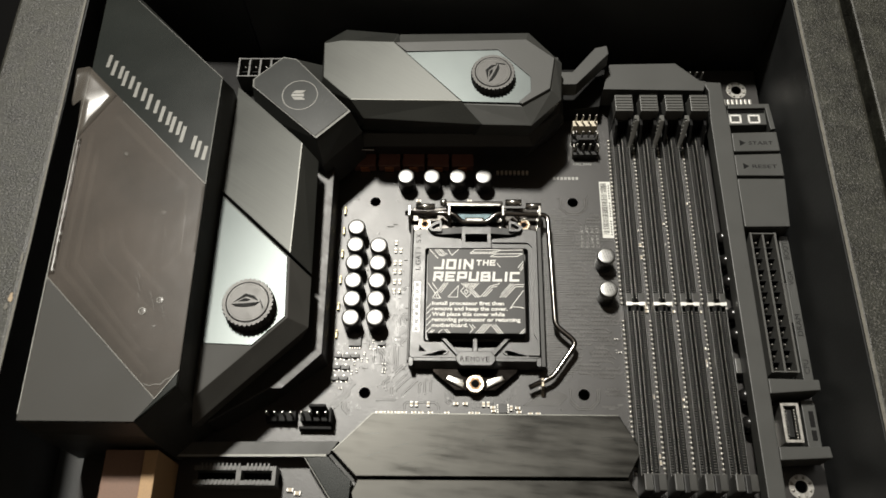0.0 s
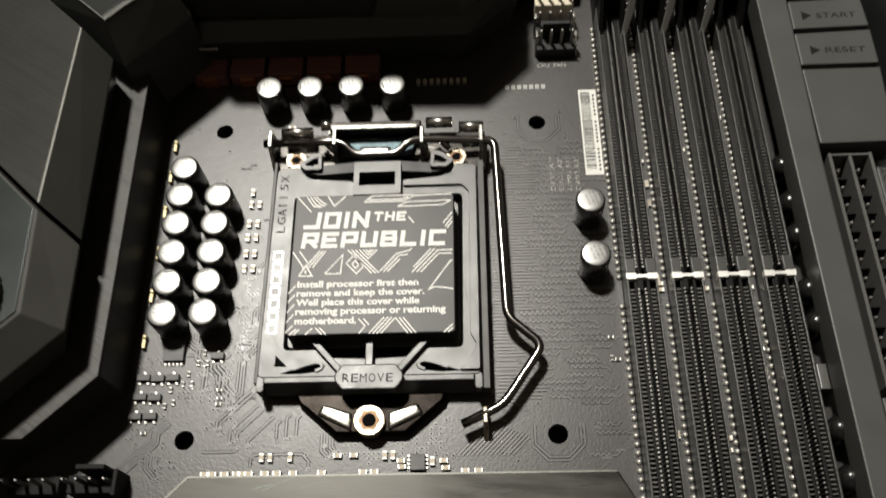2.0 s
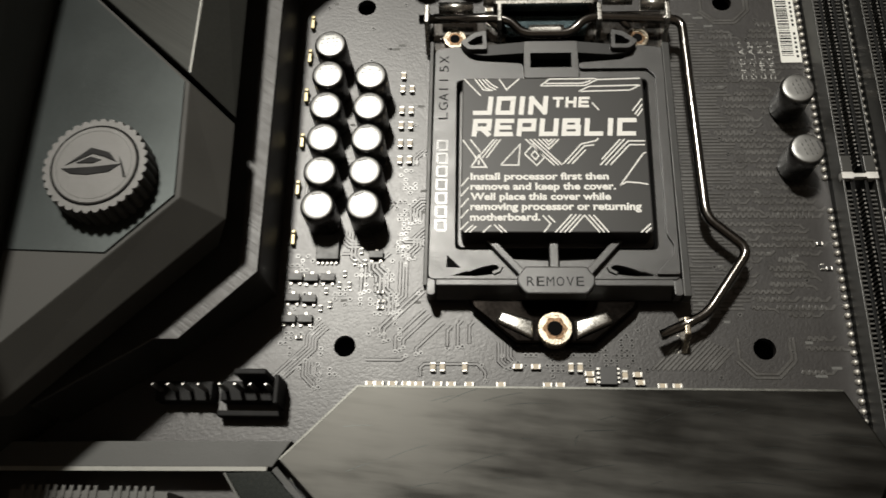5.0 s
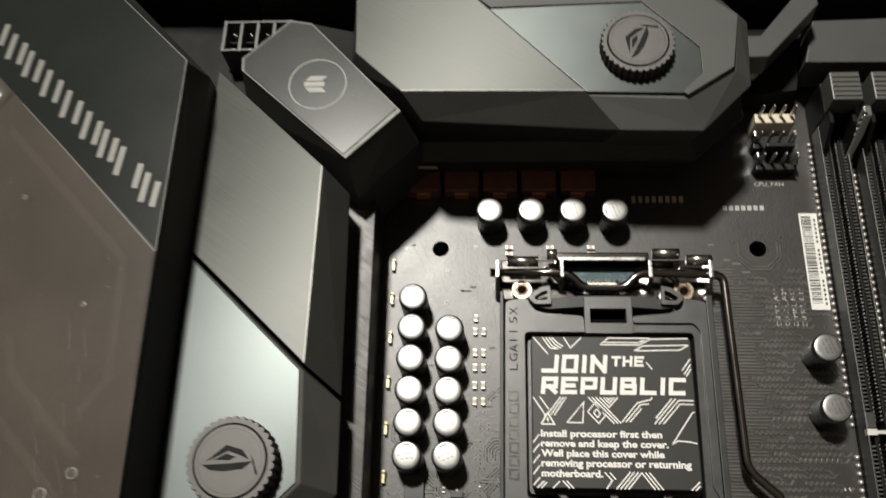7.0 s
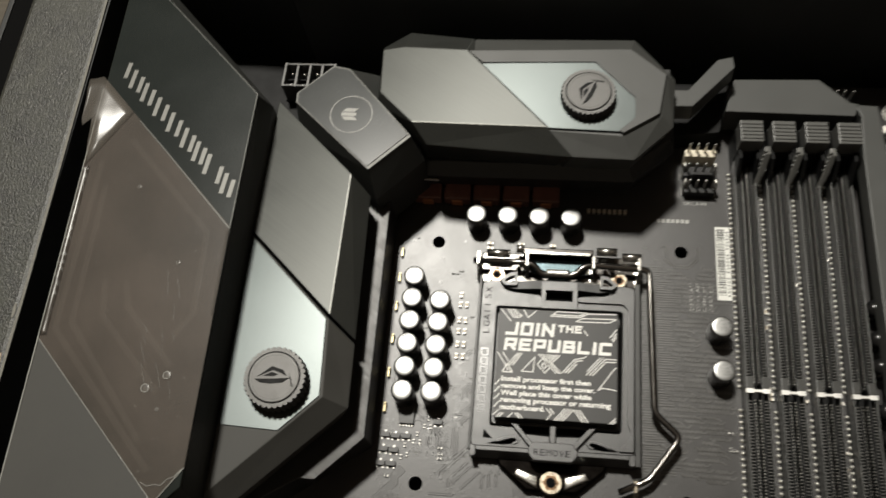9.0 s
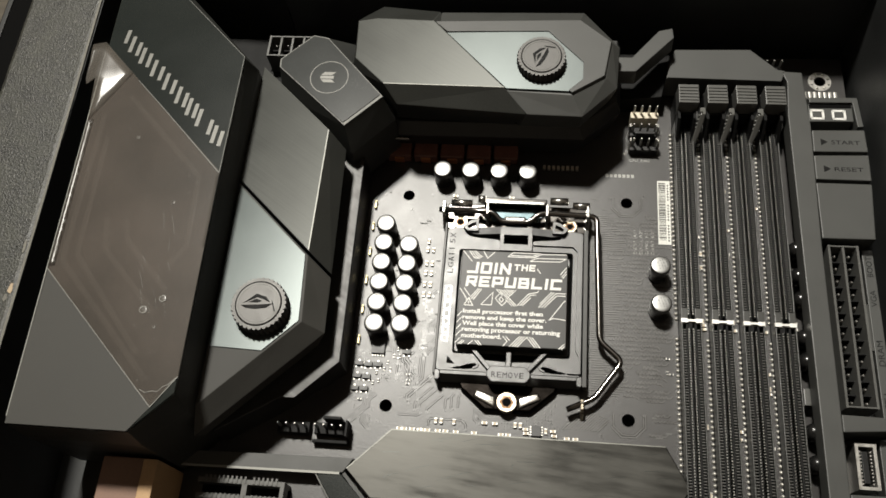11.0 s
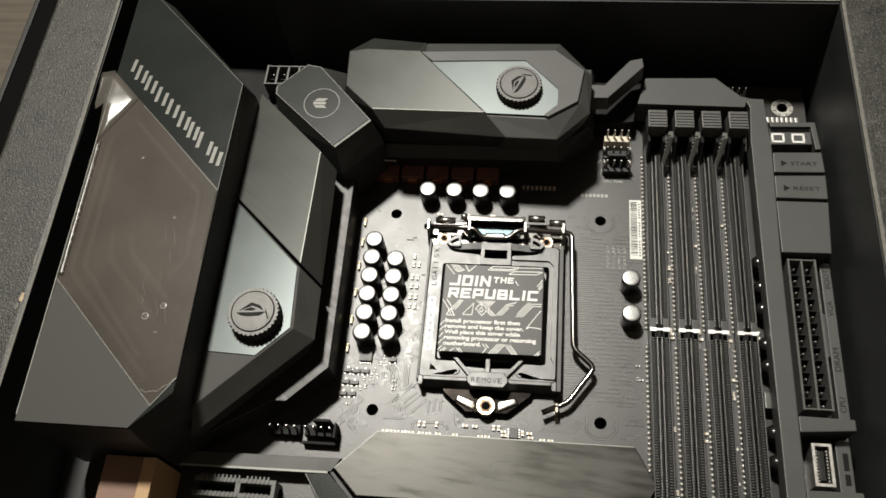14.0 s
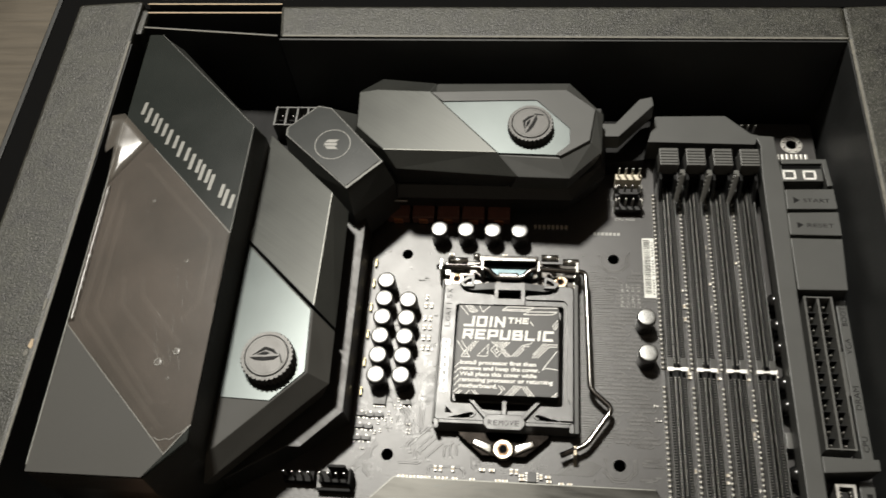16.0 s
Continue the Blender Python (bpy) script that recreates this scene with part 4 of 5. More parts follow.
# ---- 24-way and USB connectors ----
def cell_connector(name, label, x0, y0, nx, ny, pitch, height, group=""):
    c = thing(name, label, "connector", (x0 + nx * pitch / 2, y0 + ny * pitch / 2, 0), group)
    w, h = nx * pitch, ny * pitch
    for i in range(nx + 1):
        part("housing_wall", block(x0 + i * pitch - 0.35, y0 - 0.35, 0.1, x0 + i * pitch + 0.35, y0 + h + 0.35, height - (0 if i in (0, nx) else 0.2)), M_LATCH, c, "thin grey plastic wall")
    for j in (0, ny):
        part("housing_wall", block(x0 - 0.3, y0 + j * pitch - 0.22, 0.1, x0 + w + 0.3, y0 + j * pitch + 0.22, height - 0.04), M_LATCH, c, "thin grey plastic wall")
    # inner walls in black: shade within the cells put into their colour
    for j in range(1, ny):
        part("cell_wall", block(x0 + 0.36, y0 + j * pitch - 0.2, 1.5, x0 + w - 0.36, y0 + j * pitch + 0.2, height - 3.0), M_SLOT_BLACK, c)
    # near-black bed paints the shade deep in the cells
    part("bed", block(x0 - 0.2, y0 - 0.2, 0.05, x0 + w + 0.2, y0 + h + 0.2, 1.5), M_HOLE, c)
    for i in range(nx):
        for j in range(ny):
            x, y = x0 + (i + 0.5) * pitch, y0 + (j + 0.5) * pitch
            part("pin", loft([(1.4, ring_points(x, y - 0.5, 0.5, 8)), (height - 2.6, ring_points(x, y - 0.5, 0.5, 8)), (height - 2.2, ring_points(x, y - 0.5, 0.38, 8)), (height - 2.0, ring_points(x, y - 0.5, 0.15, 8))]), M_SOLDER, c)
    return c


atx = cell_connector("power_connector", "black 24-way power connector on the board edge", 98.7, -32.0, 2, 12, 4.28, 10.5)
# added block: the shade in the gap round the connector, put in black
part("gap_shade", prism([(95.9, -34.9), (98.2, -34.9), (98.2, 19.9), (109.8, 19.9), (109.8, 20.6), (95.9, 20.6)], 0.1, 3.0), M_SLOT_BLACK, atx, "black block added for the shaded gap")
part("clip_ledge", block(107.8, -14, 0.1, 109.2, 1, 8.5, 0.2), M_SLOT_EDGE, atx)
cell_connector("power_connector", "black eight-way power connector behind the coolers", -92.8, 85.4, 4, 2, 4.2, 15.0)
usb = thing("usb_header", "dark socket with bright metal rim on the board edge", "connector", (103, -48.4, 0))
bm = bmesh.new()
for b in ((100.2, -55, 0.1, 101.1, -42, 8.2), (105.2, -55, 0.1, 106.1, -42, 8.2), (101.1, -55, 0.1, 105.2, -54.1, 8.2), (101.1, -42.9, 0.1, 105.2, -42, 8.2)):
    block(*b, 0, bm)
part("rim", bm, M_SOLDER, usb, "bright metal rim")
# bed blackened to paint the shade inside the socket
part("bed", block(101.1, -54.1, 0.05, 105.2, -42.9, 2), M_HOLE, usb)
part("tongue", block(102.3, -53, 2, 103.9, -44, 7, 0.1), M_SLOT, usb)
for j in range(10):
    for x in (101.5, 104.4):
        part("contact", block(x, -53.4 + j * 1.0, 2, x + 0.4, -53.0 + j * 1.0, 7.4), M_SOLDER, usb)

# ---- memory slots ----
def memory_slot(x0, lever=True):
    """One slot, built with its left edge at x0."""
    w, top = 6.3, 6.2
    s = thing("memory_slot", "long black memory slot with metal key clip and ribbed contacts", "memory slot", (x0 + w / 2, 0, 0), "memory slots")
    part("body", block(x0, -66, 0.1, x0 + w, 67, 1.6), M_SLOT_BLACK, s)
    for a, b in ((0, 0.36), (w - 0.36, w)):
        part("rail", block(x0 + a, -66, 1.6, x0 + b, 67, top, 0.08), M_SLOT_EDGE, s, "thin outer rail")
    for a, b in ((1.55, 2.15), (w - 2.15, w - 1.55)):
        part("rail", block(x0 + a, -66, 1.6, x0 + b, 67, top - 0.6, 0.08), M_SLOT_BLACK, s)
    ribs, pins = bmesh.new(), bmesh.new()
    n = 150
    for i in range(n):
        y = -65 + i * 0.87
        if abs(y + 6.5) < 2.0:
            continue
        for a, b in ((0.55, 1.5), (w - 1.5, w - 0.55)):
            block(x0 + a, y, 1.6, x0 + b, y + 0.30, top - 0.7, 0, ribs)
        for a in (2.25, w - 2.65):
            block(x0 + a, y + 0.40, 1.7, x0 + a + 0.4, y + 0.74, top - 1.2, 0, pins)
    part("rib_row", ribs, M_SLOT_RIB, s)["kind"] = "stuff"
    part("contact_row", pins, M_PIN, s)["kind"] = "stuff"
    part("key_clip", prism([(x0 - 0.1, -7.0), (x0 + 1.9, -7.0), (x0 + 2.1, -6.7), (x0 + w - 2.1, -6.7), (x0 + w - 1.9, -7.0), (x0 + w + 0.1, -7.0), (x0 + w + 0.1, -5.7), (x0 + w - 1.9, -5.7), (x0 + w - 2.1, -6.0), (x0 + 2.1, -6.0), (x0 + 1.9, -5.7), (x0 - 0.1, -5.7)], 5, top + 0.25), M_WHITE_METAL, s, "bright metal key clip")
    for a, b in ((0.1, 2.0), (w - 2.0, w - 0.1)):
        part("key_pad", block(x0 + a, -5.5, 1.6, x0 + b, -2.2, top + 0.05, 0.1), M_SLOT_EDGE, s)
    # latch end
    part("latch_tower", block(x0 - 0.1, 67, 0.1, x0 + w + 0.2, 76, 11, 0.3), M_SLOT_BLACK, s)
    pad = part("latch_pad", block(x0 - 0.1, 67.5, 11.1, x0 + w + 0.3, 74.9, 17.2, 0.25), M_LATCH, s, "grey ribbed latch pad")
    for k in range(5):
        part("rib", block(x0 + 0.2, 68.4 + 1.25 * k, 17.15, x0 + w, 69.0 + 1.25 * k, 17.55, 0.08), M_LATCH, pad)
    if lever:
        part("latch_lever", loft([(5.0, [(x0 + 5.3, 58.5), (x0 + 6.9, 58.5), (x0 + 6.9, 61.8), (x0 + 5.3, 61.8)]), (10, [(x0 + 6.4, 61.6), (x0 + 8.3, 61.6), (x0 + 8.3, 64.4), (x0 + 6.4, 64.4)]), (15, [(x0 + 7.2, 64.6), (x0 + 9.0, 64.6), (x0 + 9.0, 67.2), (x0 + 7.2, 67.2)])], 0.35), M_LEVER, s, "grey slanting latch lever")
        for k in range(5):
            part("lever_rib", block(x0 + 6.1 + 0.22 * k, 62.0 + 0.75 * k, 8.6 + 1.3 * k, x0 + 7.0 + 0.22 * k, 62.5 + 0.75 * k, 10.4 + 1.3 * k, 0.12), M_LEVER, s, "shiny moulded rib")
    for a in (0.1, w - 1.0):
        part("latch_cheek", loft([(4, [(x0 + a, 58), (x0 + a + 0.9, 58), (x0 + a + 0.9, 67), (x0 + a, 67)]), (13, [(x0 + a, 64), (x0 + a + 0.9, 64), (x0 + a + 0.9, 67), (x0 + a, 67)])]), M_SLOT_BLACK, s)
    part("end_stop", block(x0 - 0.3, -71.4, 0.1, x0 + w + 0.5, -66, 12, 0.4), M_SLOT_EDGE, s, "closed slot end")
    part("end_notch", block(x0 + 2.3, -72.2, 6, x0 + 4.0, -66.6, 13.2, 0.3), M_SLOT, s)
    return s


SLOT_X, PITCH = 53.3, 9.44
first = memory_slot(SLOT_X)
memory_slot(SLOT_X + 3 * PITCH, False)
for i in range(1, 3):
    copy_thing(first, Matrix.Translation(((SLOT_X + 3.15 + PITCH * i) * MM, 0, 0)))
bm = bmesh.new()
for i in range(4):
    for j in range(76):
        y = -64 + j * 1.72
        if abs(y + 6.5) > 2.5:
            lathe(SLOT_X - 0.55 + (PITCH + 0.15) * i, y, [(0.60, 0), (0.57, 0.3), (0.44, 0.6), (0.18, 0.78)], 8, bm)
part("solder_joints", bm, M_SOLDER_DOT, board, smooth=True)["kind"] = "stuff"

# ---- processor socket ----
socket = thing("processor_socket", "processor socket with black nickel clamp and wire lever", "socket", (0, 0, 0))
part("seat", block(-21.5, -29, 0.1, 22.3, 23, 3.4, 0.3), M_SLOT, socket)
part("clamp_rail", block(-23.2, -27.5, 2.0, -22.4, 25, 5.0, 0.15), M_BASE, socket, "black side rail")
part("clamp_rail", block(23.0, -29.5, 2.0, 24.4, 24, 5.4, 0.15), M_BASE, socket, "black side rail")
part("front_tongue", loft([(1.2, [(-15.5, -28), (-14.5, -31), (-6.8, -38), (7.8, -38), (15.2, -31), (16.2, -28)]), (2.6, [(-15.5, -28), (-14.2, -31), (-6.4, -37.4), (7.4, -37.4), (14.8, -31), (16.2, -28)])], 0.5), M_TONGUE, socket, "black nickel tongue")
# bulges take brighter metal than the tongue to paint the lamp's glint
for sx in (-1, 1):
    part("tongue_bulge", loft([(2.5, [(0.3 + sx * 3.6, -37.0), (0.3 + sx * 10.8, -33.6), (0.3 + sx * 9.6, -31.4), (0.3 + sx * 3.6, -33.2)]), (3.5, [(0.3 + sx * 3.8, -36.7), (0.3 + sx * 10.2, -33.6), (0.3 + sx * 9.3, -31.8), (0.3 + sx * 3.8, -33.5)])], 0.4), M_CHROME, socket, "bulge in brighter metal for its glint", smooth=True)


def screw(x, y, r, z, parent, name="screw"):
    s = part(name, lathe(x, y, [(r, z - 2.5), (r, z - 0.5), (r * 0.94, z)], 32), M_SCREW, parent, "bright nickel screw")
    part("recess", prism([(x + q * math.cos(a), y + q * math.sin(a)) for k in range(24) for q, a in ((r * (0.66 + 0.06 * math.cos(6 * 2 * math.pi * k / 24)), 2 * math.pi * k / 24),)], z + 0.005, z + 0.05), M_RUST, s, "dark star recess")
    # flat disc paints the shade at the middle of the recess
    part("recess_bottom", lathe(x, y, [(r * 0.44, z + 0.05), (r * 0.38, z + 0.08)], 20), M_HOLE, s, "dark disc painted for the recess shade")
    part("rim", tube_ring(x, y, r * 0.78, r * 0.95, z - 0.2, z + 0.16), M_SCREW, s)
    return s


screw(0.3, -35.2, 3.1, 4.2, socket)
screw(-18.2, 25.2, 2.3, 5.4, socket)
screw(18.3, 25.0, 2.3, 5.4, socket)
part("hinge_plate", block(-23, 23.4, 0.4, 25, 33.4, 3.2, 0.4), M_CHROME_DARK, socket, "black nickel hinge plate")
part("hinge_bar", block(-10.5, 31.4, 3.2, 10.5, 33.2, 8.6, 0.4), M_CHROME_DARK, socket)
part("hinge_edge", block(-10.0, 31.0, 8.4, 9.6, 31.9, 9.0, 0.15), M_CHROME, socket, "bright upper edge")
part("hinge_window", prism([(-7.5, 26.2), (8.0, 26.2), (9.2, 30.8), (-8.8, 30.8)], 4.5, 5.2, 0.1), M_GLASSY, socket, "dark bluish plate")
for x in (-23.8, -9.2, 10.6, 24.0):
    part("hinge_ear", loft([(1.0, [(x - 0.5, 24.5), (x + 0.5, 24.5), (x + 0.5, 32.5), (x - 0.5, 32.5)]), (9.0, [(x - 0.45, 27.0), (x + 0.45, 27.0), (x + 0.45, 31.2), (x - 0.45, 31.2)])], 0.2), M_CHROME, socket, "upright hinge ear")
for x0, x1, y, z in ((-21.5, -14.5, 31.4, 8.2), (-12.5, -10.2, 33.0, 8.6), (11.5, 17.5, 33.4, 8.0), (19.0, 24.6, 31.8, 8.2)):
    part("rolled_end", pipe([(x0, y, z - 1), (x1, y, z - 1)], 1.25), M_CHROME, socket, "rolled clamp end", smooth=True)
for x in (-12.6, 13.4):
    part("spring_loop", pipe(rounded([(x, 30, 6), (x + 1.5, 28.4, 7), (x + 3.4, 26.6, 6.2)], 1.5), 0.7), M_CHROME_DARK, socket, "small clamp finger", smooth=True)
part("centre_finger", block(-3.6, 24.6, 5.6, 3.8, 26.9, 8.0, 0.9), M_CHROME, socket, "bright clamp finger")
LEVER = [(-25.4, 28.6, 7.4), (-9.5, 28.6, 7.6), (-7.0, 27.8, 7.6), (-4.6, 25.2, 7.0), (4.9, 25.2, 7.0), (7.4, 27.8, 7.6), (9.8, 28.6, 7.6), (27.0, 28.4, 6.6), (28.2, -14.2, 5.2), (35.2, -20.6, 5.2), (26.8, -32.6, 4.4), (18.6, -36.4, 4.2)]
part("lever", pipe(rounded(LEVER, 2.2, 5), 0.95, 14), M_CHROME_DARK, socket, "bent black nickel wire lever", smooth=True)
part("lever_hook", loft([(0.3, [(22.8, -38.6), (23.8, -38.6), (23.8, -32), (22.8, -32)]), (5.2, [(22.7, -36.4), (23.7, -36.4), (23.7, -33.2), (22.7, -33.2)])], 0.25), M_SCREW, socket, "bright hook")

def pierced(outer, holes, z0, z1, bevel=0.0):
    """A flat plate with openings that go right through it."""
    bm = bmesh.new()
    edges = []
    for pts in [outer] + holes:
        vs = [bm.verts.new((p[0], p[1], z1)) for p in pts]
        edges += [bm.edges.new((vs[i], vs[(i + 1) % len(vs)])) for i in range(len(vs))]
    bmesh.ops.triangle_fill(bm, use_beauty=True, use_dissolve=False, edges=edges)
    ext = bmesh.ops.extrude_face_region(bm, geom=list(bm.faces))
    bmesh.ops.translate(bm, verts=[g for g in ext["geom"] if isinstance(g, bmesh.types.BMVert)], vec=(0, 0, z0 - z1))
    bmesh.ops.recalc_face_normals(bm, faces=bm.faces)
    return soften(bm, bevel, 1)


def bent(points, radius, steps=3):
    """A closed outline with rounded corners."""
    pts = [Vector(p) for p in points]
    out = []
    for i, b in enumerate(pts):
        a, c = pts[i - 1], pts[(i + 1) % len(pts)]
        r = min(radius, (a - b).length / 2.2, (c - b).length / 2.2)
        p, q = b + (a - b).normalized() * r, b + (c - b).normalized() * r
        out += [((1 - k / steps) ** 2 * p + 2 * (k / steps) * (1 - k / steps) * b + (k / steps) ** 2 * q) for k in range(steps + 1)]
    return out


cover = thing("socket_cover", "black plastic processor socket cover with white printing", "cover", (0, -3, 3.4))
ZF = 6.0
FRAME = bent([(-22.3, -26.7), (22.6, -26.7), (22.9, 22.4), (17.6, 23.2), (16.6, 20.6), (14.6, 19.6), (6.0, 18.9), (6.0, 15.4), (-4.4, 15.4), (-4.4, 18.9), (-13.6, 19.6), (-15.6, 20.4), (-16.8, 23.2), (-22.1, 22.4)], 1.2)
OPENING = bent([(-17.4, -20.9), (-9.9, -20.9), (-5.4, -25.6), (6.0, -25.6), (10.6, -20.9), (19.0, -20.9), (19.4, 14.9), (-17.6, 14.9)], 1.0)
DROP = [(17.6, -25.9), (14.0, -25.95), (11.0, -25.6), (9.9, -25.1), (9.6, -24.5), (10.2, -23.9), (11.2, -23.8), (13.2, -24.3), (15.6, -25.2)]
drops = [[(0.4 + sx * u, w) for u, w in DROP] for sx in (-1, 1)]
part("frame", pierced(FRAME, [OPENING] + drops, 3.5, ZF, 0.22), M_COVER, cover, "textured black frame")
for sx, x0, x1 in ((-1, -22.5, -20.9), (1, 21.3, 22.9)):
    part("side_leg", prism(bent([(x0, -29.6), (x1, -29.6), (x1, -26.2), (x0, -26.2)], 0.7), 2.6, ZF - 0.25, 0.2), M_COVER, cover, "rounded end of the frame side")
# raised outer step on two sides of the frame
STEP = bent([(6.4, 17.0), (19.4, 17.0), (20.9, 15.2), (20.6, -18.2), (21.8, -20.4), (21.4, -22.2), (18.2, -25.9), (22.4, -25.9), (22.6, 21.8), (18.0, 22.2), (17.0, 19.9), (14.6, 19.1), (6.4, 18.4)], 0.5)
part("frame_step", prism(STEP, ZF, ZF + 0.75, 0.18), M_COVER, cover, "raised outer step")
# near-black floor paints the shade under the raised plate
part("seat", block(-19.5, -26.2, 3.42, 20.8, 16.2, 3.7), M_HOLE, cover, "near-black floor painting the shade under the plate")
part("frame_lip", loft([(2.6, [(-20.8, -29.5), (21.2, -29.5), (21.2, -28.2), (-20.8, -28.2)]), (6.5, [(-20.8, -28.0), (21.2, -28.0), (21.2, -26.8), (-20.8, -26.8)])], 0.18), M_COVER, cover, "slanting front lip")
PX0, PX1, PY0, PY1, ZL = -16.4, 17.7, -19.3, 12.8, 10.0
part("label_plate", prism(bent([(PX0, PY0), (PX1, PY0), (PX1, PY1), (PX0, PY1)], 0.9), 4.2, ZL - 0.01, 0.25), M_COVER_LABEL, cover, "raised printed plate")
part("plate_flange", prism(bent([(PX0 - 0.7, PY0 - 0.8), (PX1 + 0.9, PY0 - 0.8), (PX1 + 0.9, PY1 + 0.9), (PX0 - 0.7, PY1 + 0.9)], 1.2), 3.75, 4.6, 0.15), M_COVER, cover)
for pts in ([(-11.9, -19.7), (-10.1, -19.7), (-4.2, -26.3), (-6.0, -26.3)], [(-0.5, -19.7), (1.1, -19.7), (1.1, -25.0), (-0.5, -25.0)], [(10.8, -19.7), (12.6, -19.7), (6.8, -26.3), (5.0, -26.3)]):
    part("rib", prism(pts, 4.4, 7.4, 0.2), M_COVER, cover, "spoke between plate and tab")
part("web", prism([(-7.4, -22.6), (-0.55, -22.9), (-0.55, -25.6), (-5.0, -25.6)], 4.0, 5.6, 0.15), M_COVER, cover)
part("web", prism([(8.0, -22.6), (1.15, -22.9), (1.15, -25.6), (5.6, -25.6)], 4.0, 5.6, 0.15), M_COVER, cover)
part("pull_tab", prism(bent([(-6.4, -27.0), (-4.9, -25.0), (5.8, -25.0), (7.3, -27.0), (7.2, -28.4), (5.8, -30.2), (-4.8, -30.2), (-6.3, -28.4)], 0.5), 5.4, 8.3, 0.3), M_COVER, cover, "pull tab")
for i, c in enumerate("REMOVE"):
    part("legend", words(c, -4.7 + 1.72 * i, -28.75, 1.35, 1.75, 8.3, 0.04), M_CAP_INK, cover, "dark moulded letter")
# bridge over the upper edge with its window, and the hooks beside it
part("tab_window", pierced(bent([(-4.5, 14.2), (6.1, 14.2), (6.0, 22.7), (-4.5, 22.7)], 0.4), [[(-3.2, 16.6), (4.7, 16.6), (4.7, 19.9), (-3.2, 19.9)]], 5.6, 7.9, 0.2), M_COVER, cover, "open bridge above the plate")
# dark plate painted as the shadow below the bridge window
part("window_shade", block(-3.6, 15.4, 3.72, 5.0, 20.4, 4.4), M_HOLE, cover)
part("cross_bar", prism(bent([(-15.2, 20.6), (-12.0, 20.1), (-4.6, 20.6), (6.2, 20.6), (12.6, 20.1), (15.8, 20.6), (14.4, 22.4), (6.2, 23.3), (-4.6, 23.3), (-13.8, 22.4)], 0.5), 4.6, 6.9, 0.35), M_SLOT, cover, "glossy black cross bar")
for sx in (-1, 1):
    hook = [(0.4 + sx * u, w) for u, w in ((12.1, 20.9), (15.9, 20.9), (17.5, 22.6), (14.6, 24.9), (12.3, 25.4))]
    hole = [(0.4 + sx * u, w) for u, w in ((13.0, 21.9), (15.4, 21.9), (15.9, 22.5), (14.3, 23.7), (13.1, 24.1))]
    part("hook_eye", pierced(bent(hook, 0.5), [hole], 5.4, 8.0, 0.18), M_COVER, cover, "pierced corner hook")
    part("drop_rim", strokes([[(0.4 + sx * u, w) for u, w in DROP[2:]]], 0.5, ZF, 0.45, None, 0.15), M_COVER, cover, "raised rim of the slot")
part("corner_mark", prism([(-19.0, -24.4), (-16.4, -24.5), (-18.9, -22.0)], ZF, ZF + 0.03), M_HOLE, cover, "small triangle mark")
for i, (c, w) in enumerate(zip("LGA115X", (1.5, 1.75, 1.75, 0.3, 0.3, 1.5, 1.75))):
    part("legend", words(c, -19.3, 6.2 + 2.05 * i + (0.5 if i > 2 else 0), w, 1.8, ZF, 0.05, 90), M_CAP_INK, cover, "dark moulded letter")
# the maker's name becomes hollow bars
for i in range(7):
    y = -17.2 + 2.78 * i
    part("maker_bar", strokes([[(-21.1, y), (-19.3, y), (-19.3, y + 2.0), (-21.1, y + 2.0), (-21.1, y)]], 0.42, ZF, 0.05), M_MOULDED, cover, "hollow moulded bar")

GLYPHS = {"J": [[(0, 0), (1, 0), (1, 1)]], "O": [[(0, 0), (1, 0), (1, 1)], [(1, 1), (0, 1), (0, 0)]], "I": [[(0.5, 0), (0.5, 1)]], "N": [[(0, 0), (0, 1)], [(0, 1), (1, 0)], [(1, 0), (1, 1)]],
          "T": [[(0, 1), (1, 1)], [(0.5, 1), (0.5, 0)]], "H": [[(0, 0), (0, 1)], [(1, 0), (1, 1)], [(0, 0.5), (1, 0.5)]], "E": [[(1, 1), (0, 1), (0, 0), (1, 0)], [(0, 0.5), (0.85, 0.5)]],
          "R": [[(0, 0), (0, 1), (1, 1), (1, 0.42), (0.35, 0.42)], [(0.5, 0.42), (1, 0)]], "P": [[(0, 0), (0, 1), (1, 1), (1, 0.36), (0.35, 0.36)]], "U": [[(0, 1), (0, 0), (1, 0), (1, 1)]],
          "B": [[(0, 0), (0, 1), (0.92, 1), (0.92, 0.52)], [(0, 0.5), (1, 0.5), (1, 0), (0, 0)]], "L": [[(0, 1), (0, 0), (1, 0)]], "C": [[(1, 1), (0, 1), (0, 0), (1, 0)]]}


def block_word(text, x, y, width, height, pen, lean=0.10):
    """One broad square-cut letter after another, each a part of its own."""
    sizes = [0.34 if c == "I" else 1.0 for c in text]
    gap = 0.19
    unit = width / (sum(sizes) + gap * (len(text) - 1))
    for c, size in zip(text, sizes):
        bm = bmesh.new()
        for k, line in enumerate(GLYPHS[c]):
            run = [Vector((x + pen / 2 + u * (size * unit - pen), y + pen / 2 + w * (height - pen))) for u, w in line]
            run[0] = run[0] + (run[0] - run[1]).normalized() * pen / 2
            run[-1] = run[-1] + (run[-1] - run[-2]).normalized() * pen / 2
            strokes([[(q.x + lean * (q.y - y), q.y) for q in run]], pen, ZL, 0.03 + 0.03 * k, bm)
        part("slogan_letter", bm, M_WHITE_INK, cover, "broad white printed letter")
        x += (size + gap) * unit


block_word("JOIN", -14.4, 4.7, 13.9, 4.0, 0.92)
block_word("THE", 0.5, 6.2, 6.9, 2.3, 0.55)
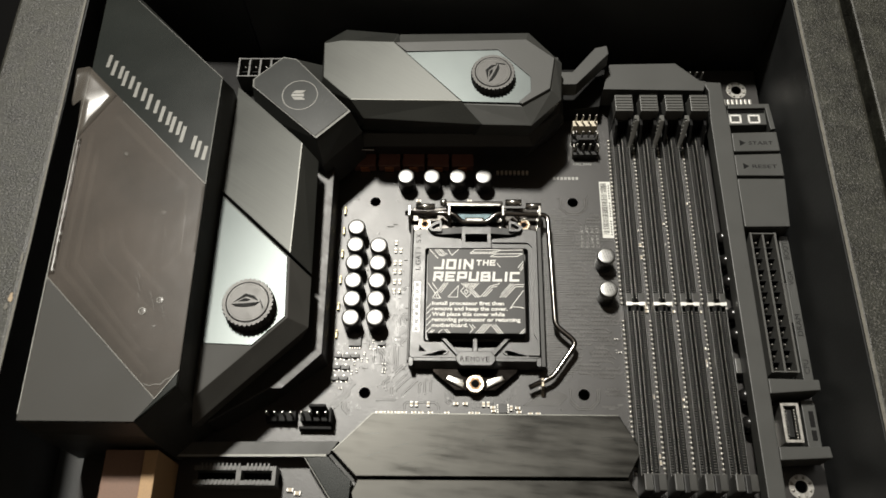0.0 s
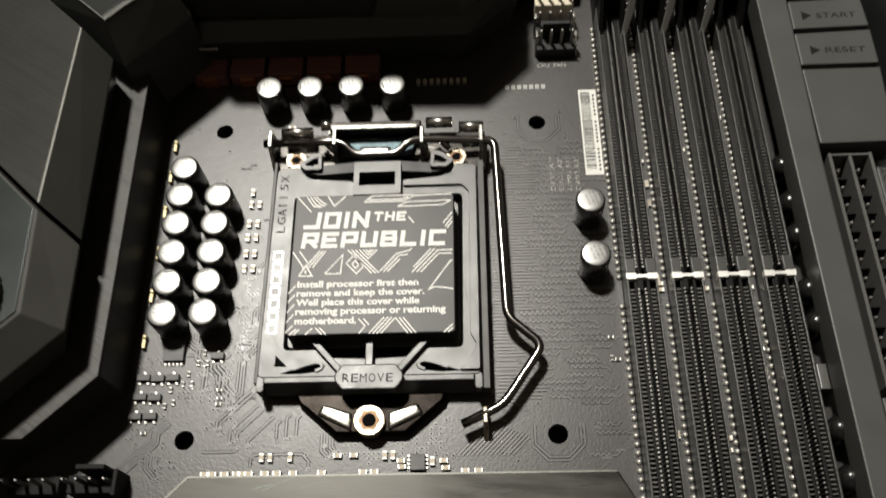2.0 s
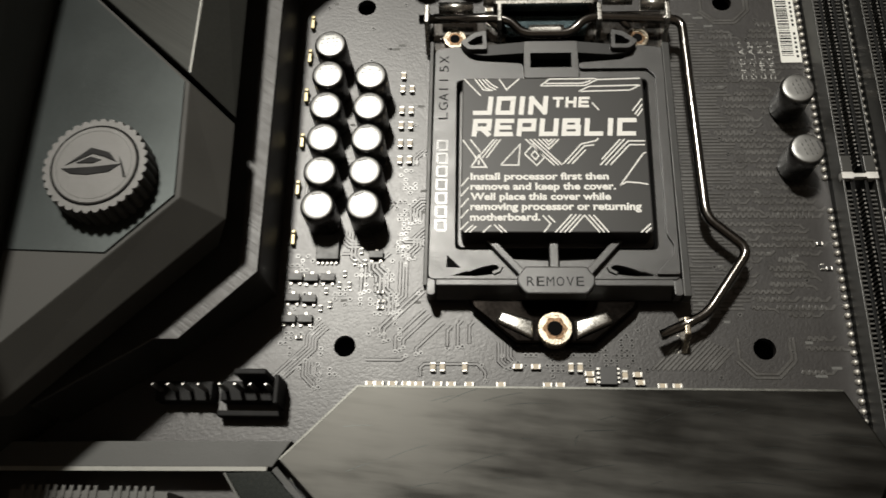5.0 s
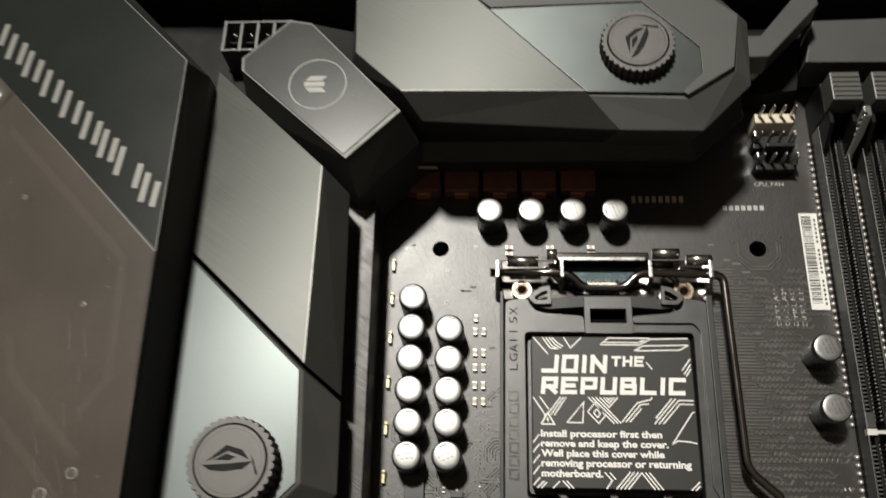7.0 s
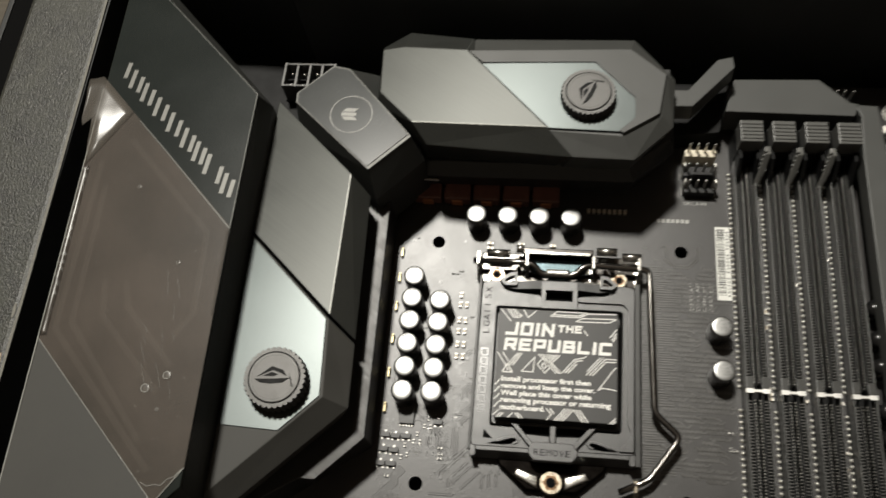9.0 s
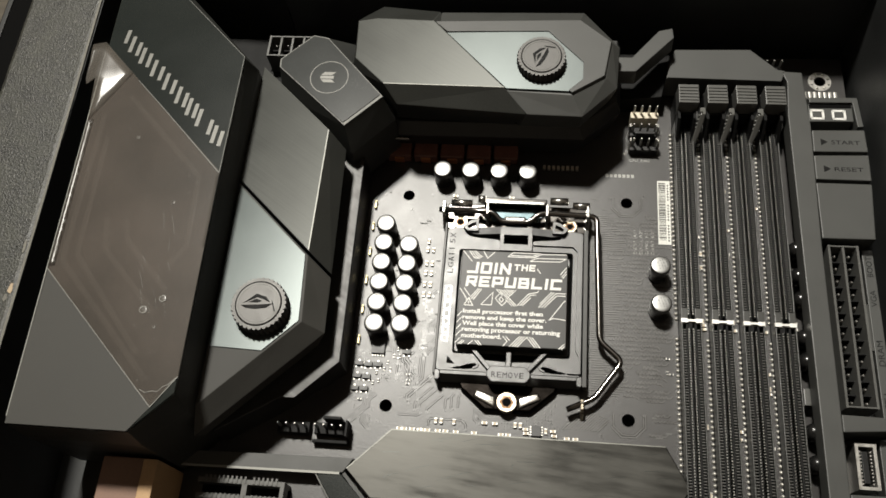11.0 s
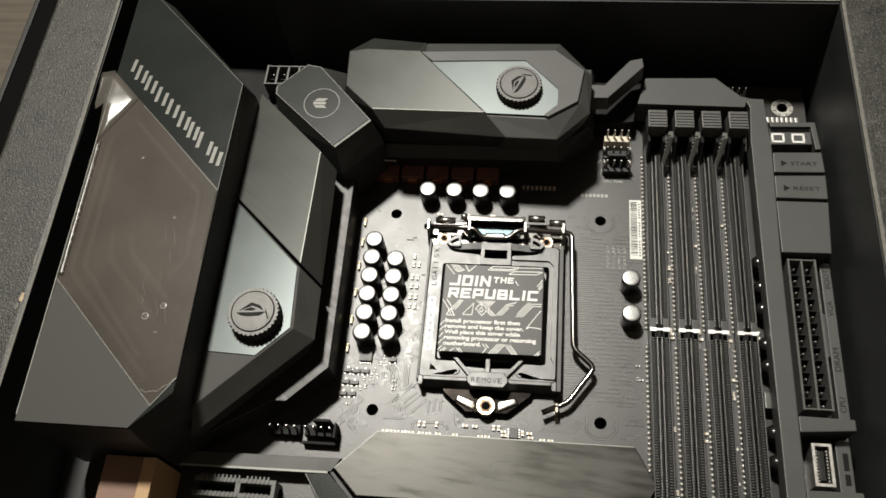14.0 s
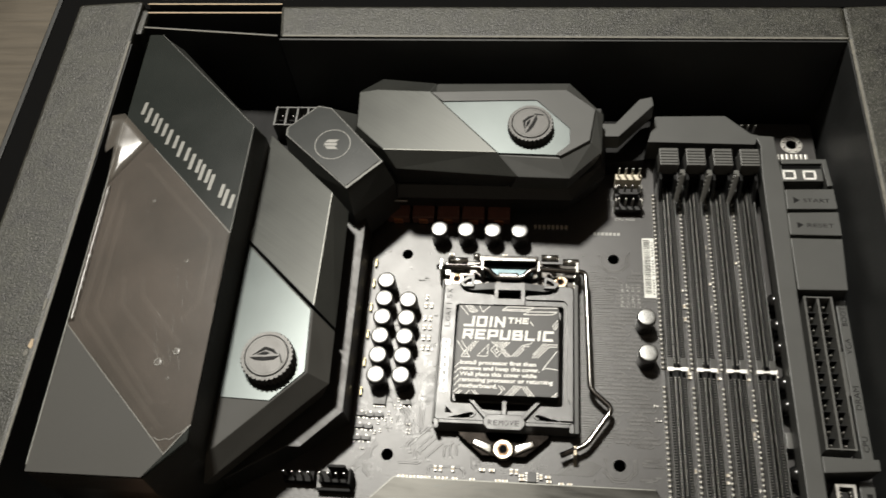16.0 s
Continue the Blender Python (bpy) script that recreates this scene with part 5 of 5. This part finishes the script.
block_word("REPUBLIC", -14.6, 0.1, 30.3, 3.75, 0.92)
TEXTS = [("Install processor first then", 25.0, True), ("remove and keep the cover.", 26.2, True), ("Well place this cover while", 25.2, True), ("removing processor or returning", 30.5, True), ("motherboard.", 12.5, False)]
for i, (text, w, tail) in enumerate(TEXTS):
    part("instruction", words(text, -14.7, -8.95 - 2.03 * i - (0.42 if tail else 0), w, 1.92 if tail else 1.5, ZL, 0.03, bold=0.036), M_WHITE_INK, cover, "white printed line of words")
ART = [[(-16.0, 12.6), (-12.9, 8.9)], [(-14.0, 12.6), (-12.4, 10.2), (-11.0, 10.0)], [(-13.3, 12.6), (-11.9, 10.6), (-10.6, 10.0)], [(-12.6, 12.6), (-11.2, 10.9), (-10.0, 10.2)], [(-12.0, 12.6), (-10.6, 11.2), (-9.6, 10.6)], [(-9.4, 12.6), (-8.0, 10.2), (-5.6, 12.6)],
       [(-1.6, 11.0), (0.2, 12.5), (9.0, 12.5)], [(-1.6, 11.0), (6.8, 11.0), (9.2, 12.3), (17.2, 12.5)], [(-0.6, 11.5), (6.4, 11.5), (8.0, 12.1)], [(5.6, 9.7), (7.6, 10.8), (16.9, 11.0)], [(6.0, 9.7), (15.2, 9.9), (17.2, 11.0)], [(8.0, 7.2), (9.2, 5.6)],
       [(17.3, 8.0), (15.4, 5.4)], [(17.3, 6.8), (15.8, 4.6)], [(17.3, 5.8), (16.2, 4.2)],
       [(-16.2, -0.6), (-13.8, -4.2), (-13.8, -5.2)], [(-13.4, -4.4), (-10.4, -0.5)], [(-12.6, -4.4), (-9.8, -0.5)], [(-11.8, -4.4), (-9.2, -0.5)], [(-14.8, -0.5), (-12.9, -3.2)],
       [(-9.2, -5.9), (-5.6, -1.6), (-5.9, -5.9), (-9.2, -5.9)], [(-4.6, -0.5), (0.6, -6.0)], [(-3.8, -0.5), (1.4, -6.0)], [(-3.0, -0.5), (2.0, -5.9)], [(-4.8, -3.6), (-3.2, -1.6), (-1.2, -4.4), (-2.6, -6.0), (-4.8, -3.6)], [(-3.6, -3.8), (-2.9, -3.0), (-2.2, -4.0), (-2.8, -4.8), (-3.6, -3.8)],
       [(-2.2, -0.5), (-0.3, -2.6), (1.6, -0.5)], [(-1.4, -0.5), (-0.3, -1.8), (0.9, -0.5)], [(-0.8, -0.5), (-0.3, -1.1), (0.3, -0.5)], [(2.2, -5.7), (5.6, -1.6), (8.4, -0.9), (8.8, -0.4)], [(3.0, -5.7), (6.2, -2.0), (8.0, -1.8)], [(3.8, -5.7), (6.4, -2.8)],
       [(8.9, -6.0), (13.6, -0.6)], [(9.8, -6.0), (14.2, -1.0), (17.3, -1.0)], [(10.7, -6.0), (14.4, -1.8), (17.2, -1.8)], [(9.2, -4.8), (12.8, -0.6)], [(12.2, -10.2), (13.4, -9.4), (15.8, -9.6), (17.3, -9.9)], [(12.2, -10.2), (16.8, -3.6), (17.3, -3.4)],
       [(-16.4, -10.2), (-15.0, -8.4)], [(-16.4, -12.2), (-15.0, -10.4)], [(-16.4, -14.4), (-15.0, -12.6)], [(-16.4, -16.6), (-15.0, -14.8)], [(-16.4, -18.8), (-15.0, -17.2)], [(-15.6, -19.3), (-14.2, -17.9)], [(-14.8, -19.3), (-13.6, -18.1)],
       [(-12.4, -19.3), (-11.0, -17.9)], [(-10.4, -17.8), (-9.0, -19.3)], [(-9.6, -17.8), (-8.2, -19.3)], [(-1.8, -16.0), (-0.4, -17.6), (-1.6, -19.3)], [(-0.8, -16.0), (0.4, -17.4)], [(0.4, -19.3), (3.4, -15.8)], [(1.2, -19.3), (4.2, -15.8)], [(2.0, -19.3), (5.0, -15.8)], [(2.8, -19.3), (5.6, -16.0)],
       [(5.6, -15.9), (8.2, -19.3)], [(6.4, -15.9), (9.0, -19.3)], [(7.2, -15.9), (9.8, -19.3)], [(15.4, -19.3), (17.2, -17.6)], [(16.2, -19.3), (17.2, -18.4)]]
for line in ART:
    part("printed_line", strokes([line], 0.27, ZL, 0.025), M_WHITE_INK, cover, "fine white printed line")
part("warning_mark", strokes([[(-14.6, -6.3), (-13.2, -3.9), (-11.8, -6.3), (-14.6, -6.3)], [(-13.2, -4.9), (-13.2, -5.8)]], 0.32, ZL, 0.035), M_WHITE_INK, cover, "white warning triangle")

# ---- capacitors ----
def capacitor(x, y, turn):
    c = thing("capacitor", "small round aluminium capacitor with dark printed top", "capacitor", (x, y, 0), "capacitors on the board")
    r = 3.25
    part("can", lathe(x, y, [(r, 0.6), (r, 7.1), (r * 0.985, 7.5), (r * 0.95, 7.8), (r * 0.90, 7.96)]), M_CAP_SIDE, c, smooth=True)
    part("top", lathe(x, y, [(r * 0.90, 7.85), (r * 0.90, 7.96), (r * 0.84, 8.03), (r * 0.6, 8.08), (r * 0.3, 8.105), (r * 0.05, 8.11)]), M_CAP_TOP, c, "pale aluminium top", smooth=True)
    part("foot", lathe(x, y, [(r * 0.92, 0.02), (r * 0.92, 0.7)]), M_SLOT, c)
    q = radians(turn)
    bm = bmesh.new()
    def spot(u, w):
        return (x + r * (math.cos(q) * u - math.sin(q) * w), y + r * (math.sin(q) * u + math.cos(q) * w))
    for row, (w, dashes) in enumerate(((0.34, ((-0.5, -0.34), (-0.24, 0.0), (0.12, 0.3), (0.4, 0.52))), (0.08, ((-0.58, -0.36), (-0.22, -0.08), (0.02, 0.28), (0.38, 0.5))), (-0.20, ((-0.4, -0.18), (-0.06, 0.1), (0.22, 0.4))))):
        strokes([[spot(u0, w), spot(u1, w)] for u0, u1 in dashes], 0.17, 8.10, 0.025, bm)
    part("polarity_mark", strokes([[spot(-0.26, 0.68), spot(0.3, 0.68)]], 0.42, 8.06, 0.03), surf_ink, c, "dark polarity bar")
    part("marking", bm, surf_ink, c, "dark printed bars")
    return c


surf_ink = surf("grey_ink", (0.07, 0.07, 0.07), 0.45, 0.4)
cap = capacitor(-43.0, 22.6, 8)
for i in range(1, 6):
    copy_thing(cap, pose(-0.0430, (22.6 - 7.1 * i) * MM, 0, 0, 0, 5 * ((i * 37) % 7 - 3)))
for i in range(5):
    copy_thing(cap, pose(-0.0345, (15.2 - 7.0 * i) * MM, 0, 0, 0, 4 * ((i * 29) % 9 - 4)))
for i in range(4):
    copy_thing(cap, pose((-25.6 + 9.72 * i) * MM, 0.0442, 0, 0, 0, 85 + 5 * i))
for y in (11.4, -1.6):
    copy_thing(cap, pose(0.0472, y * MM, 0, 0, 0, -80))

# ---- chokes beneath the coolers and beside the slots ----
def choke(x, y, w, d, h, label, group):
    c = thing("choke", label, "inductor", (x, y, 0), group)
    part("body", block(x - w / 2, y - d / 2, 0.1, x + w / 2, y + d / 2, h, 0.5), M_CHOKE, c)
    for z in (0.4, 2.0):
        part("terminal", block(x - 1.7, y - d / 2 - 0.5, z, x + 1.7, y - d / 2 + 0.1, z + 1.1, 0.1), M_COPPER, c, "copper terminal")
    return c


ch = choke(-42, 54, 8.4, 6, 4.2, "dark brown square choke under the long cooler", "chokes under the cooler")
for i in range(1, 5):
    copy_thing(ch, Matrix.Translation(((-42 + 9.4 * i) * MM, 0.054, 0)))
for i, y in enumerate((20, 10.8, 2.8, -9.8, -17.3, -28.3, -38.9, -48.2)):
    if i == 5:
        tab = thing("chip_inductor", "pale rectangular chip beside the memory slots", "chip", (90.6, y, 0))
        part("body", block(88.6, y - 2.6, 0.1, 91.4, y + 2.6, 5, 0.2), M_LATCH, tab)
        continue
    d = thing("drum_choke", "glossy black drum choke beside the memory slots", "inductor", (91, y, 0), "drum chokes")
    part("drum", lathe(90.4, y, [(2.4, 0.1), (2.7, 1.0), (2.7, 4.8), (2.45, 6.3), (1.7, 7.3), (0.7, 7.7)], 24), surf("lacquer", (0.008, 0.008, 0.008), 0.22) if i == 0 else bpy.data.materials["lacquer"], d, smooth=True)
    # added bright stub stands for the glint on the lacquered drum
    part("drum_glint", loft([(0.1, ring_points(89.9, y + 1.6, 1.0, 14)), (3.6, ring_points(89.9, y + 1.6, 1.0, 14)), (5.2, ring_points(90.2, y + 0.6, 0.8, 14))], 0.2), M_PIN, d, "bright metal stub added for the drum's glint")
# small gold terminals along the left cooler
for i, y in enumerate((33, 24.5, 15, 4.5, -6, -16.5)):
    t = thing("chip_terminal", "bright soldered terminal beside the rear cooler", "terminal", (-48, y, 0), "terminals along the cooler")
    part("pad", block(-49.0, y - 1.5, 0.05, -48.2, y + 1.5, 1.2, 0.15), M_BRASS, t)
    part("bead", block(-48.9, y + 0.7, 1.15, -48.1, y + 1.4, 1.6, 0.15), M_BRASS, t)

# ---- surface-mount parts ----
def chip(x, y, turn, l=1.7, w=0.95, h=0.8, body=None, label="tiny ceramic chip with bright ends"):
    c = thing("chip_capacitor", label, "chip", (0, 0, 0), "small chips on the board")
    part("body", block(-l * 0.27, -w / 2 + 0.03, 0.05, l * 0.27, w / 2 - 0.03, h - 0.04), body or M_SMD_BODY, c)
    for s in (-1, 1):
        part("end_cap", block(min(s * l * 0.27, s * l / 2), -w / 2, 0.03, max(s * l * 0.27, s * l / 2), w / 2, h, 0.08), M_SOLDER, c, "tinned end")
    c.matrix_basis = pose(x * MM, y * MM, 0, 0, 0, turn)
    return c


brown_chip, dark_chip = chip(-28.8, 19.8, 90), chip(-45.5, -24, 0, 1.2, 0.7, 0.5, M_SMD_DARK, "tiny black resistor with bright ends")
spots = []
for y in (16.6, 11.6, 8.1, 4.0, 0.3):
    spots += [(-28.9, y, 90), (-27.0, y, 90)]
spots += [(-21.3, -41.4, 90), (-19.6, -41.4, 90), (-15.6, -41.4, 90), (-6.2, -41.2, 0), (-3.0, -41.2, 0), (3.2, -41.3, 90), (4.8, -41.3, 90), (6.4, -42.4, 0), (14.8, -42.5, 0), (15.2, -43.9, 0), (12.6, -42.6, 90), (6.6, -43.6, 0)]
for i in range(3):
    spots += [(-21 + 9.72 * i, 37.6, 0), (-21 + 9.72 * i, 36.0, 0)]
for k in range(8):
    spots.append((9.2 + 1.62 * k, 50.2, 90))
for x, y, turn in spots:
    copy_thing(brown_chip, pose(x * MM, y * MM, 0, 0, 0, turn))
for x in (-32.4, -30.8, -28.4, -26.0, -25.0, -23.6, -20.4, -18, -14.8, -9.2, -1, 1.2, 19, 21.6):
    copy_thing(brown_chip, pose(x * MM, -0.0445, 0, 0, 0, 0))
for x, y, turn in ((-35.4, -19.0, 90), (-36.5, -21.3, 90), (-34.6, -21.3, 90), (-38.3, -23.6, 90), (-39.2, -25.8, 90), (-37.3, -25.8, 90), (-41.6, -27.0, 90), (-42.4, -30.4, 90), (-40.7, -29.7, 90), (-31.4, -27.2, 0), (-31.2, -29.0, 0), (-31.3, -30.2, 0), (-46, -36, 0), (49.6, -22, 90), (50.8, -22.3, 0), (49.8, -17.4, 0)):
    copy_thing(dark_chip, pose(x * MM, y * MM, 0, 0, 0, turn))
srng = random.Random(21)
for i in range(3):
    for _ in range(9):
        copy_thing(brown_chip, pose((SLOT_X + 7.6 + PITCH * i + srng.uniform(-0.5, 0.4)) * MM, srng.uniform(-62, 48) * MM, 0, 0, 0, srng.choice((0, 90))))
    copy_thing(brown_chip, pose((SLOT_X + 7.6 + PITCH * i) * MM, -4.4 * MM, 0, 0, 0, 90))
    copy_thing(brown_chip, pose((SLOT_X + 7.9 + PITCH * i) * MM, -7.0 * MM, 0, 0, 0, 0))
for y in (-3.6, -5.6, -7.4):
    copy_thing(brown_chip, pose(0.0892, y * MM, 0, 0, 0, 0))


def transistor(x, y, w, d, label="small black transistor on tinned legs"):
    c = thing("transistor", label, "chip", (0, 0, 0), "transistors by the cooler")
    part("body", block(-w / 2, -d / 2, 0.15, w / 2, d / 2, 1.1, 0.1), M_SMD_DARK, c)
    for lx, s in ((-w * 0.32, -1), (w * 0.32, -1), (0, 1)):
        part("leg", block(lx - 0.25, min(s * d / 2, s * (d / 2 + 0.7)), 0.03, lx + 0.25, max(s * d / 2, s * (d / 2 + 0.7)), 0.4, 0.05), M_SOLDER, c, "tinned leg")
    c.matrix_basis = pose(x * MM, y * MM, 0)
    return c


tr = transistor(-41.4, -24.5, 2.7, 1.4)
for x, y in ((-44.5, -24.6), (-47.5, -24.4), (-44.6, -28.7), (-47.7, -28.5), (-45.0, -32.6), (-48.1, -32.6), (-32.5, -19.9)):
    copy_thing(tr, pose(x * MM, y * MM, 0))
ic = thing("control_chip", "black square control chip near the capacitors", "chip", (-42.9, -19.6, 0))
part("package", block(-43.9, -21.0, 0.15, -39.6, -16.0, 1.3, 0.12), M_SMD_DARK, ic)
for k in range(5):
    part("leg", block(-43.7 + 0.85 * k, -21.7, 0.03, -43.3 + 0.85 * k, -21.0, 0.5, 0.05), M_SOLDER, ic, "tinned leg")
ic = thing("control_chip", "black square control chip above the storage heatsink", "chip", (9.6, -43, 0))
part("package", block(8.2, -44.4, 0.15, 11.2, -41.2, 1.2, 0.12), M_SMD_DARK, ic)
for k in range(4):
    for s in (7.7, 11.2):
        part("leg", block(s, -44 + 0.8 * k, 0.03, s + 0.5, -43.65 + 0.8 * k, 0.45), M_SOLDER, ic, "tinned leg")

# ---- pin headers ----
def pin_header(x0, y, n, pitch, base, body_label, pin, wall=None, rise=3.4):
    h = thing("pin_header", body_label, "connector", (x0 + n * pitch / 2, y, 0), "fan headers")
    part("base", block(x0 - 1.0, y - 1.9, 0.05, x0 + (n - 1) * pitch + 1.0, y + (1.6 if rise < 5 else 0.6), rise, 0.2), base, h)
    for i in range(n):
        part("pin", loft([(rise - 0.1, ring_points(x0 + i * pitch, y, 0.42, 8)), (rise + 4.2, ring_points(x0 + i * pitch, y, 0.42, 8)), (rise + 4.7, ring_points(x0 + i * pitch, y, 0.2, 8))]), pin, h)
    if wall:
        part("guide_wall", block(x0 + wall[0], y + 1.6, 0.05, x0 + wall[1], y + 2.6, 8.6, 0.2), base, h)
    return h


pin_header(-68.8, -46.6, 4, 2.65, M_SLOT_BLACK, "black four-pin fan header beside the rear cooler", M_PIN)
h = pin_header(-57.2, -46.5, 4, 2.65, M_SLOT_BLACK, "black four-pin fan header with upright guide wall", M_PIN, (2.4, 8.0))
part("side_wall", block(-48.2, -49.4, 0.05, -47.4, -44.4, 6.4, 0.15), M_SLOT_BLACK, h)
part("front_lip", block(-58.6, -51.0, 0.05, -47.4, -50.0, 3.0, 0.2), M_SLOT_BLACK, h)
pin_header(39.4, 69.4, 4, 2.5, M_BEIGE, "ivory four-pin header beside the memory slots", M_SOLDER, None, 7.0)
pin_header(39.4, 64.4, 4, 2.5, M_SLOT, "black four-pin fan header beside the memory slots", M_SOLDER)
h = pin_header(39.4, 58.6, 4, 2.5, M_SLOT, "black four-pin fan header with guide wall", M_SOLDER, (0.5, 7.0))
for n, (x, y) in enumerate(((38.0, 57.2), (47.4, 57.2), (38.0, 63.0), (47.4, 63.0))):
    part("corner_post", loft([(0.1, [(x, y), (x + 1, y), (x + 1, y + 3), (x, y + 3)]), (6.0, [(x + 0.2, y + 1.6), (x + 0.8, y + 1.6), (x + 0.8, y + 3), (x + 0.2, y + 3)])], 0.1), M_CHROME, h, "bright corner post")
pin_header(83.6, 92.6, 4, 2.5, M_SLOT, "black four-pin header behind the armour", M_SOLDER)

# ---- barcode label ----
sticker = thing("barcode_label", "white paper barcode label stuck beside the memory slots", "label", (50, 34.6, 0))
part("paper", block(47.9, 22.4, 0.06, 52.1, 46.6, 0.14), M_PAPER, sticker)
brng = random.Random(3)
y, bm = 24.0, bmesh.new()
while y < 45.6:
    w = brng.choice((0.14, 0.14, 0.26, 0.38))
    block(48.3, y, 0.141, 50.6, y + w, 0.16, 0, bm)
    y += w + brng.choice((0.16, 0.22, 0.34))
part("barcode", bm, M_CAP_INK, sticker, "black bars")
bm = bmesh.new()
for k in range(21):
    if k % 7 != 6:
        block(51.15, 23.6 + 1.1 * k, 0.141, 51.6, 24.2 + 1.1 * k, 0.16, 0, bm)
part("code_bars", bm, M_CAP_INK, sticker)

# ---- storage heatsink, slot cover and expansion slot ----
m2 = thing("storage_heatsink", "scratched brushed metal plate with angled corners", "heatsink", (4, -56, 0))
PL = [(-38.2, -66.9), (49.4, -66.4), (53.6, -59.0), (53.6, -56.6), (47.6, -46.0), (-33.8, -46.0), (-46.4, -58.8)]
part("plate", prism(PL, 1.2, 6.0, 0.3), M_M2, m2)
# pale strip paints the glint on the plate's upper edge
part("bright_edge", strokes([[(-46.2, -58.7), (-33.8, -46.2), (47.5, -46.2)]], 0.35, 6.0, 0.05), M_EDGE_LINE, m2, "glint painted along the plate edge")
xr = random.Random(5)
for _ in range(26):
    x, y, l, a = xr.uniform(-36, 46), xr.uniform(-64, -48), xr.uniform(2, 11), radians(xr.uniform(-6, 22))
    part("scratch", strokes([[(x + l * k / 4 * math.cos(a), y + l * k / 4 * math.sin(a) + 0.03 * l * math.sin(math.pi * k / 4)) for k in range(5)]], 0.07, 6.0, 0.015), M_PLATE, m2, "fine pale scratch")
part("nick", strokes([[(2.6, -55.0), (3.4, -54.2), (2.8, -55.8)], [(4.4, -53.4), (9.6, -53.2)]], 0.10, 6.0, 0.02), M_PLATE, m2, "pale scratch")
lower = thing("storage_heatsink", "second scratched brushed plate below the first", "heatsink", (4, -84, 0))
part("plate", prism([(-30, -112), (52, -112), (53.6, -75), (49.6, -67.4), (-37.6, -67.9), (-39.4, -72)], 1.2, 6.0, 0.3), M_M2, lower)
trim = thing("slot_cover", "dark cover with glossy angled end around the slot", "cover", (-70, -62, 0))
part("border", prism([(-128, -60.9), (-47.3, -60.0), (-44.4, -55.6), (-92, -56.2), (-128, -56.6)], 0.5, 5.8, 0.2), M_ARMOUR, trim)
part("border_edge", strokes([[(-100, -60.85), (-48.2, -60.25)]], 0.7, 5.8, 0.1), M_PALE_LINE, trim, "thin bright edge")
part("glossy_end", prism([(-55.0, -61.0), (-47.6, -60.6), (-39.6, -68.2), (-40.0, -76), (-44.5, -76)], 0.5, 6.0, 0.2), M_SHROUD, trim, "glossy dark angled panel")
part("angled_rim", strokes([[(-46.9, -60.2), (-38.9, -68.4)]], 1.0, 5.0, 1.1), M_ARMOUR_DARK, trim)
part("end_edge", strokes([[(-55.2, -61.0), (-44.7, -76)]], 0.35, 6.0, 0.1), M_EDGE, trim, "thin bright edge")
slot = thing("expansion_slot", "grey metal expansion slot with two dark openings", "slot", (-76, -66, 0))
bm = bmesh.new()
for b in ((-90, -64.6, 0.1, -63.6, -63.2, 8), (-90, -69.2, 0.1, -63.6, -67.8, 8), (-64.8, -67.8, 0.1, -63.6, -64.6, 8), (-76.4, -67.8, 0.1, -74.8, -64.6, 8)):
    block(*b, 0, bm)
part("shell", bm, M_LATCH, slot, "grey metal shell")
# near-black bed carries the shade of the two openings
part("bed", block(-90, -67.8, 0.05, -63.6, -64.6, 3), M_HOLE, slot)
for k in range(18):
    if k not in (10, 17):
        part("contact", block(-88 + 1.35 * k, -64.4, 7.9, -87.4 + 1.35 * k, -62.4, 8.3), M_LATCH, slot)
        part("contact", block(-88 + 1.35 * k, -69.0, 7.9, -87.4 + 1.35 * k, -67.6, 8.3), M_LATCH, slot)
slot.location.y -= 1.2 * MM
for k, x in enumerate((-60, -57.5)):
    g = chip(x, -70.5 - 1.0 * k, 0, 2.2, 1.2, 0.9)
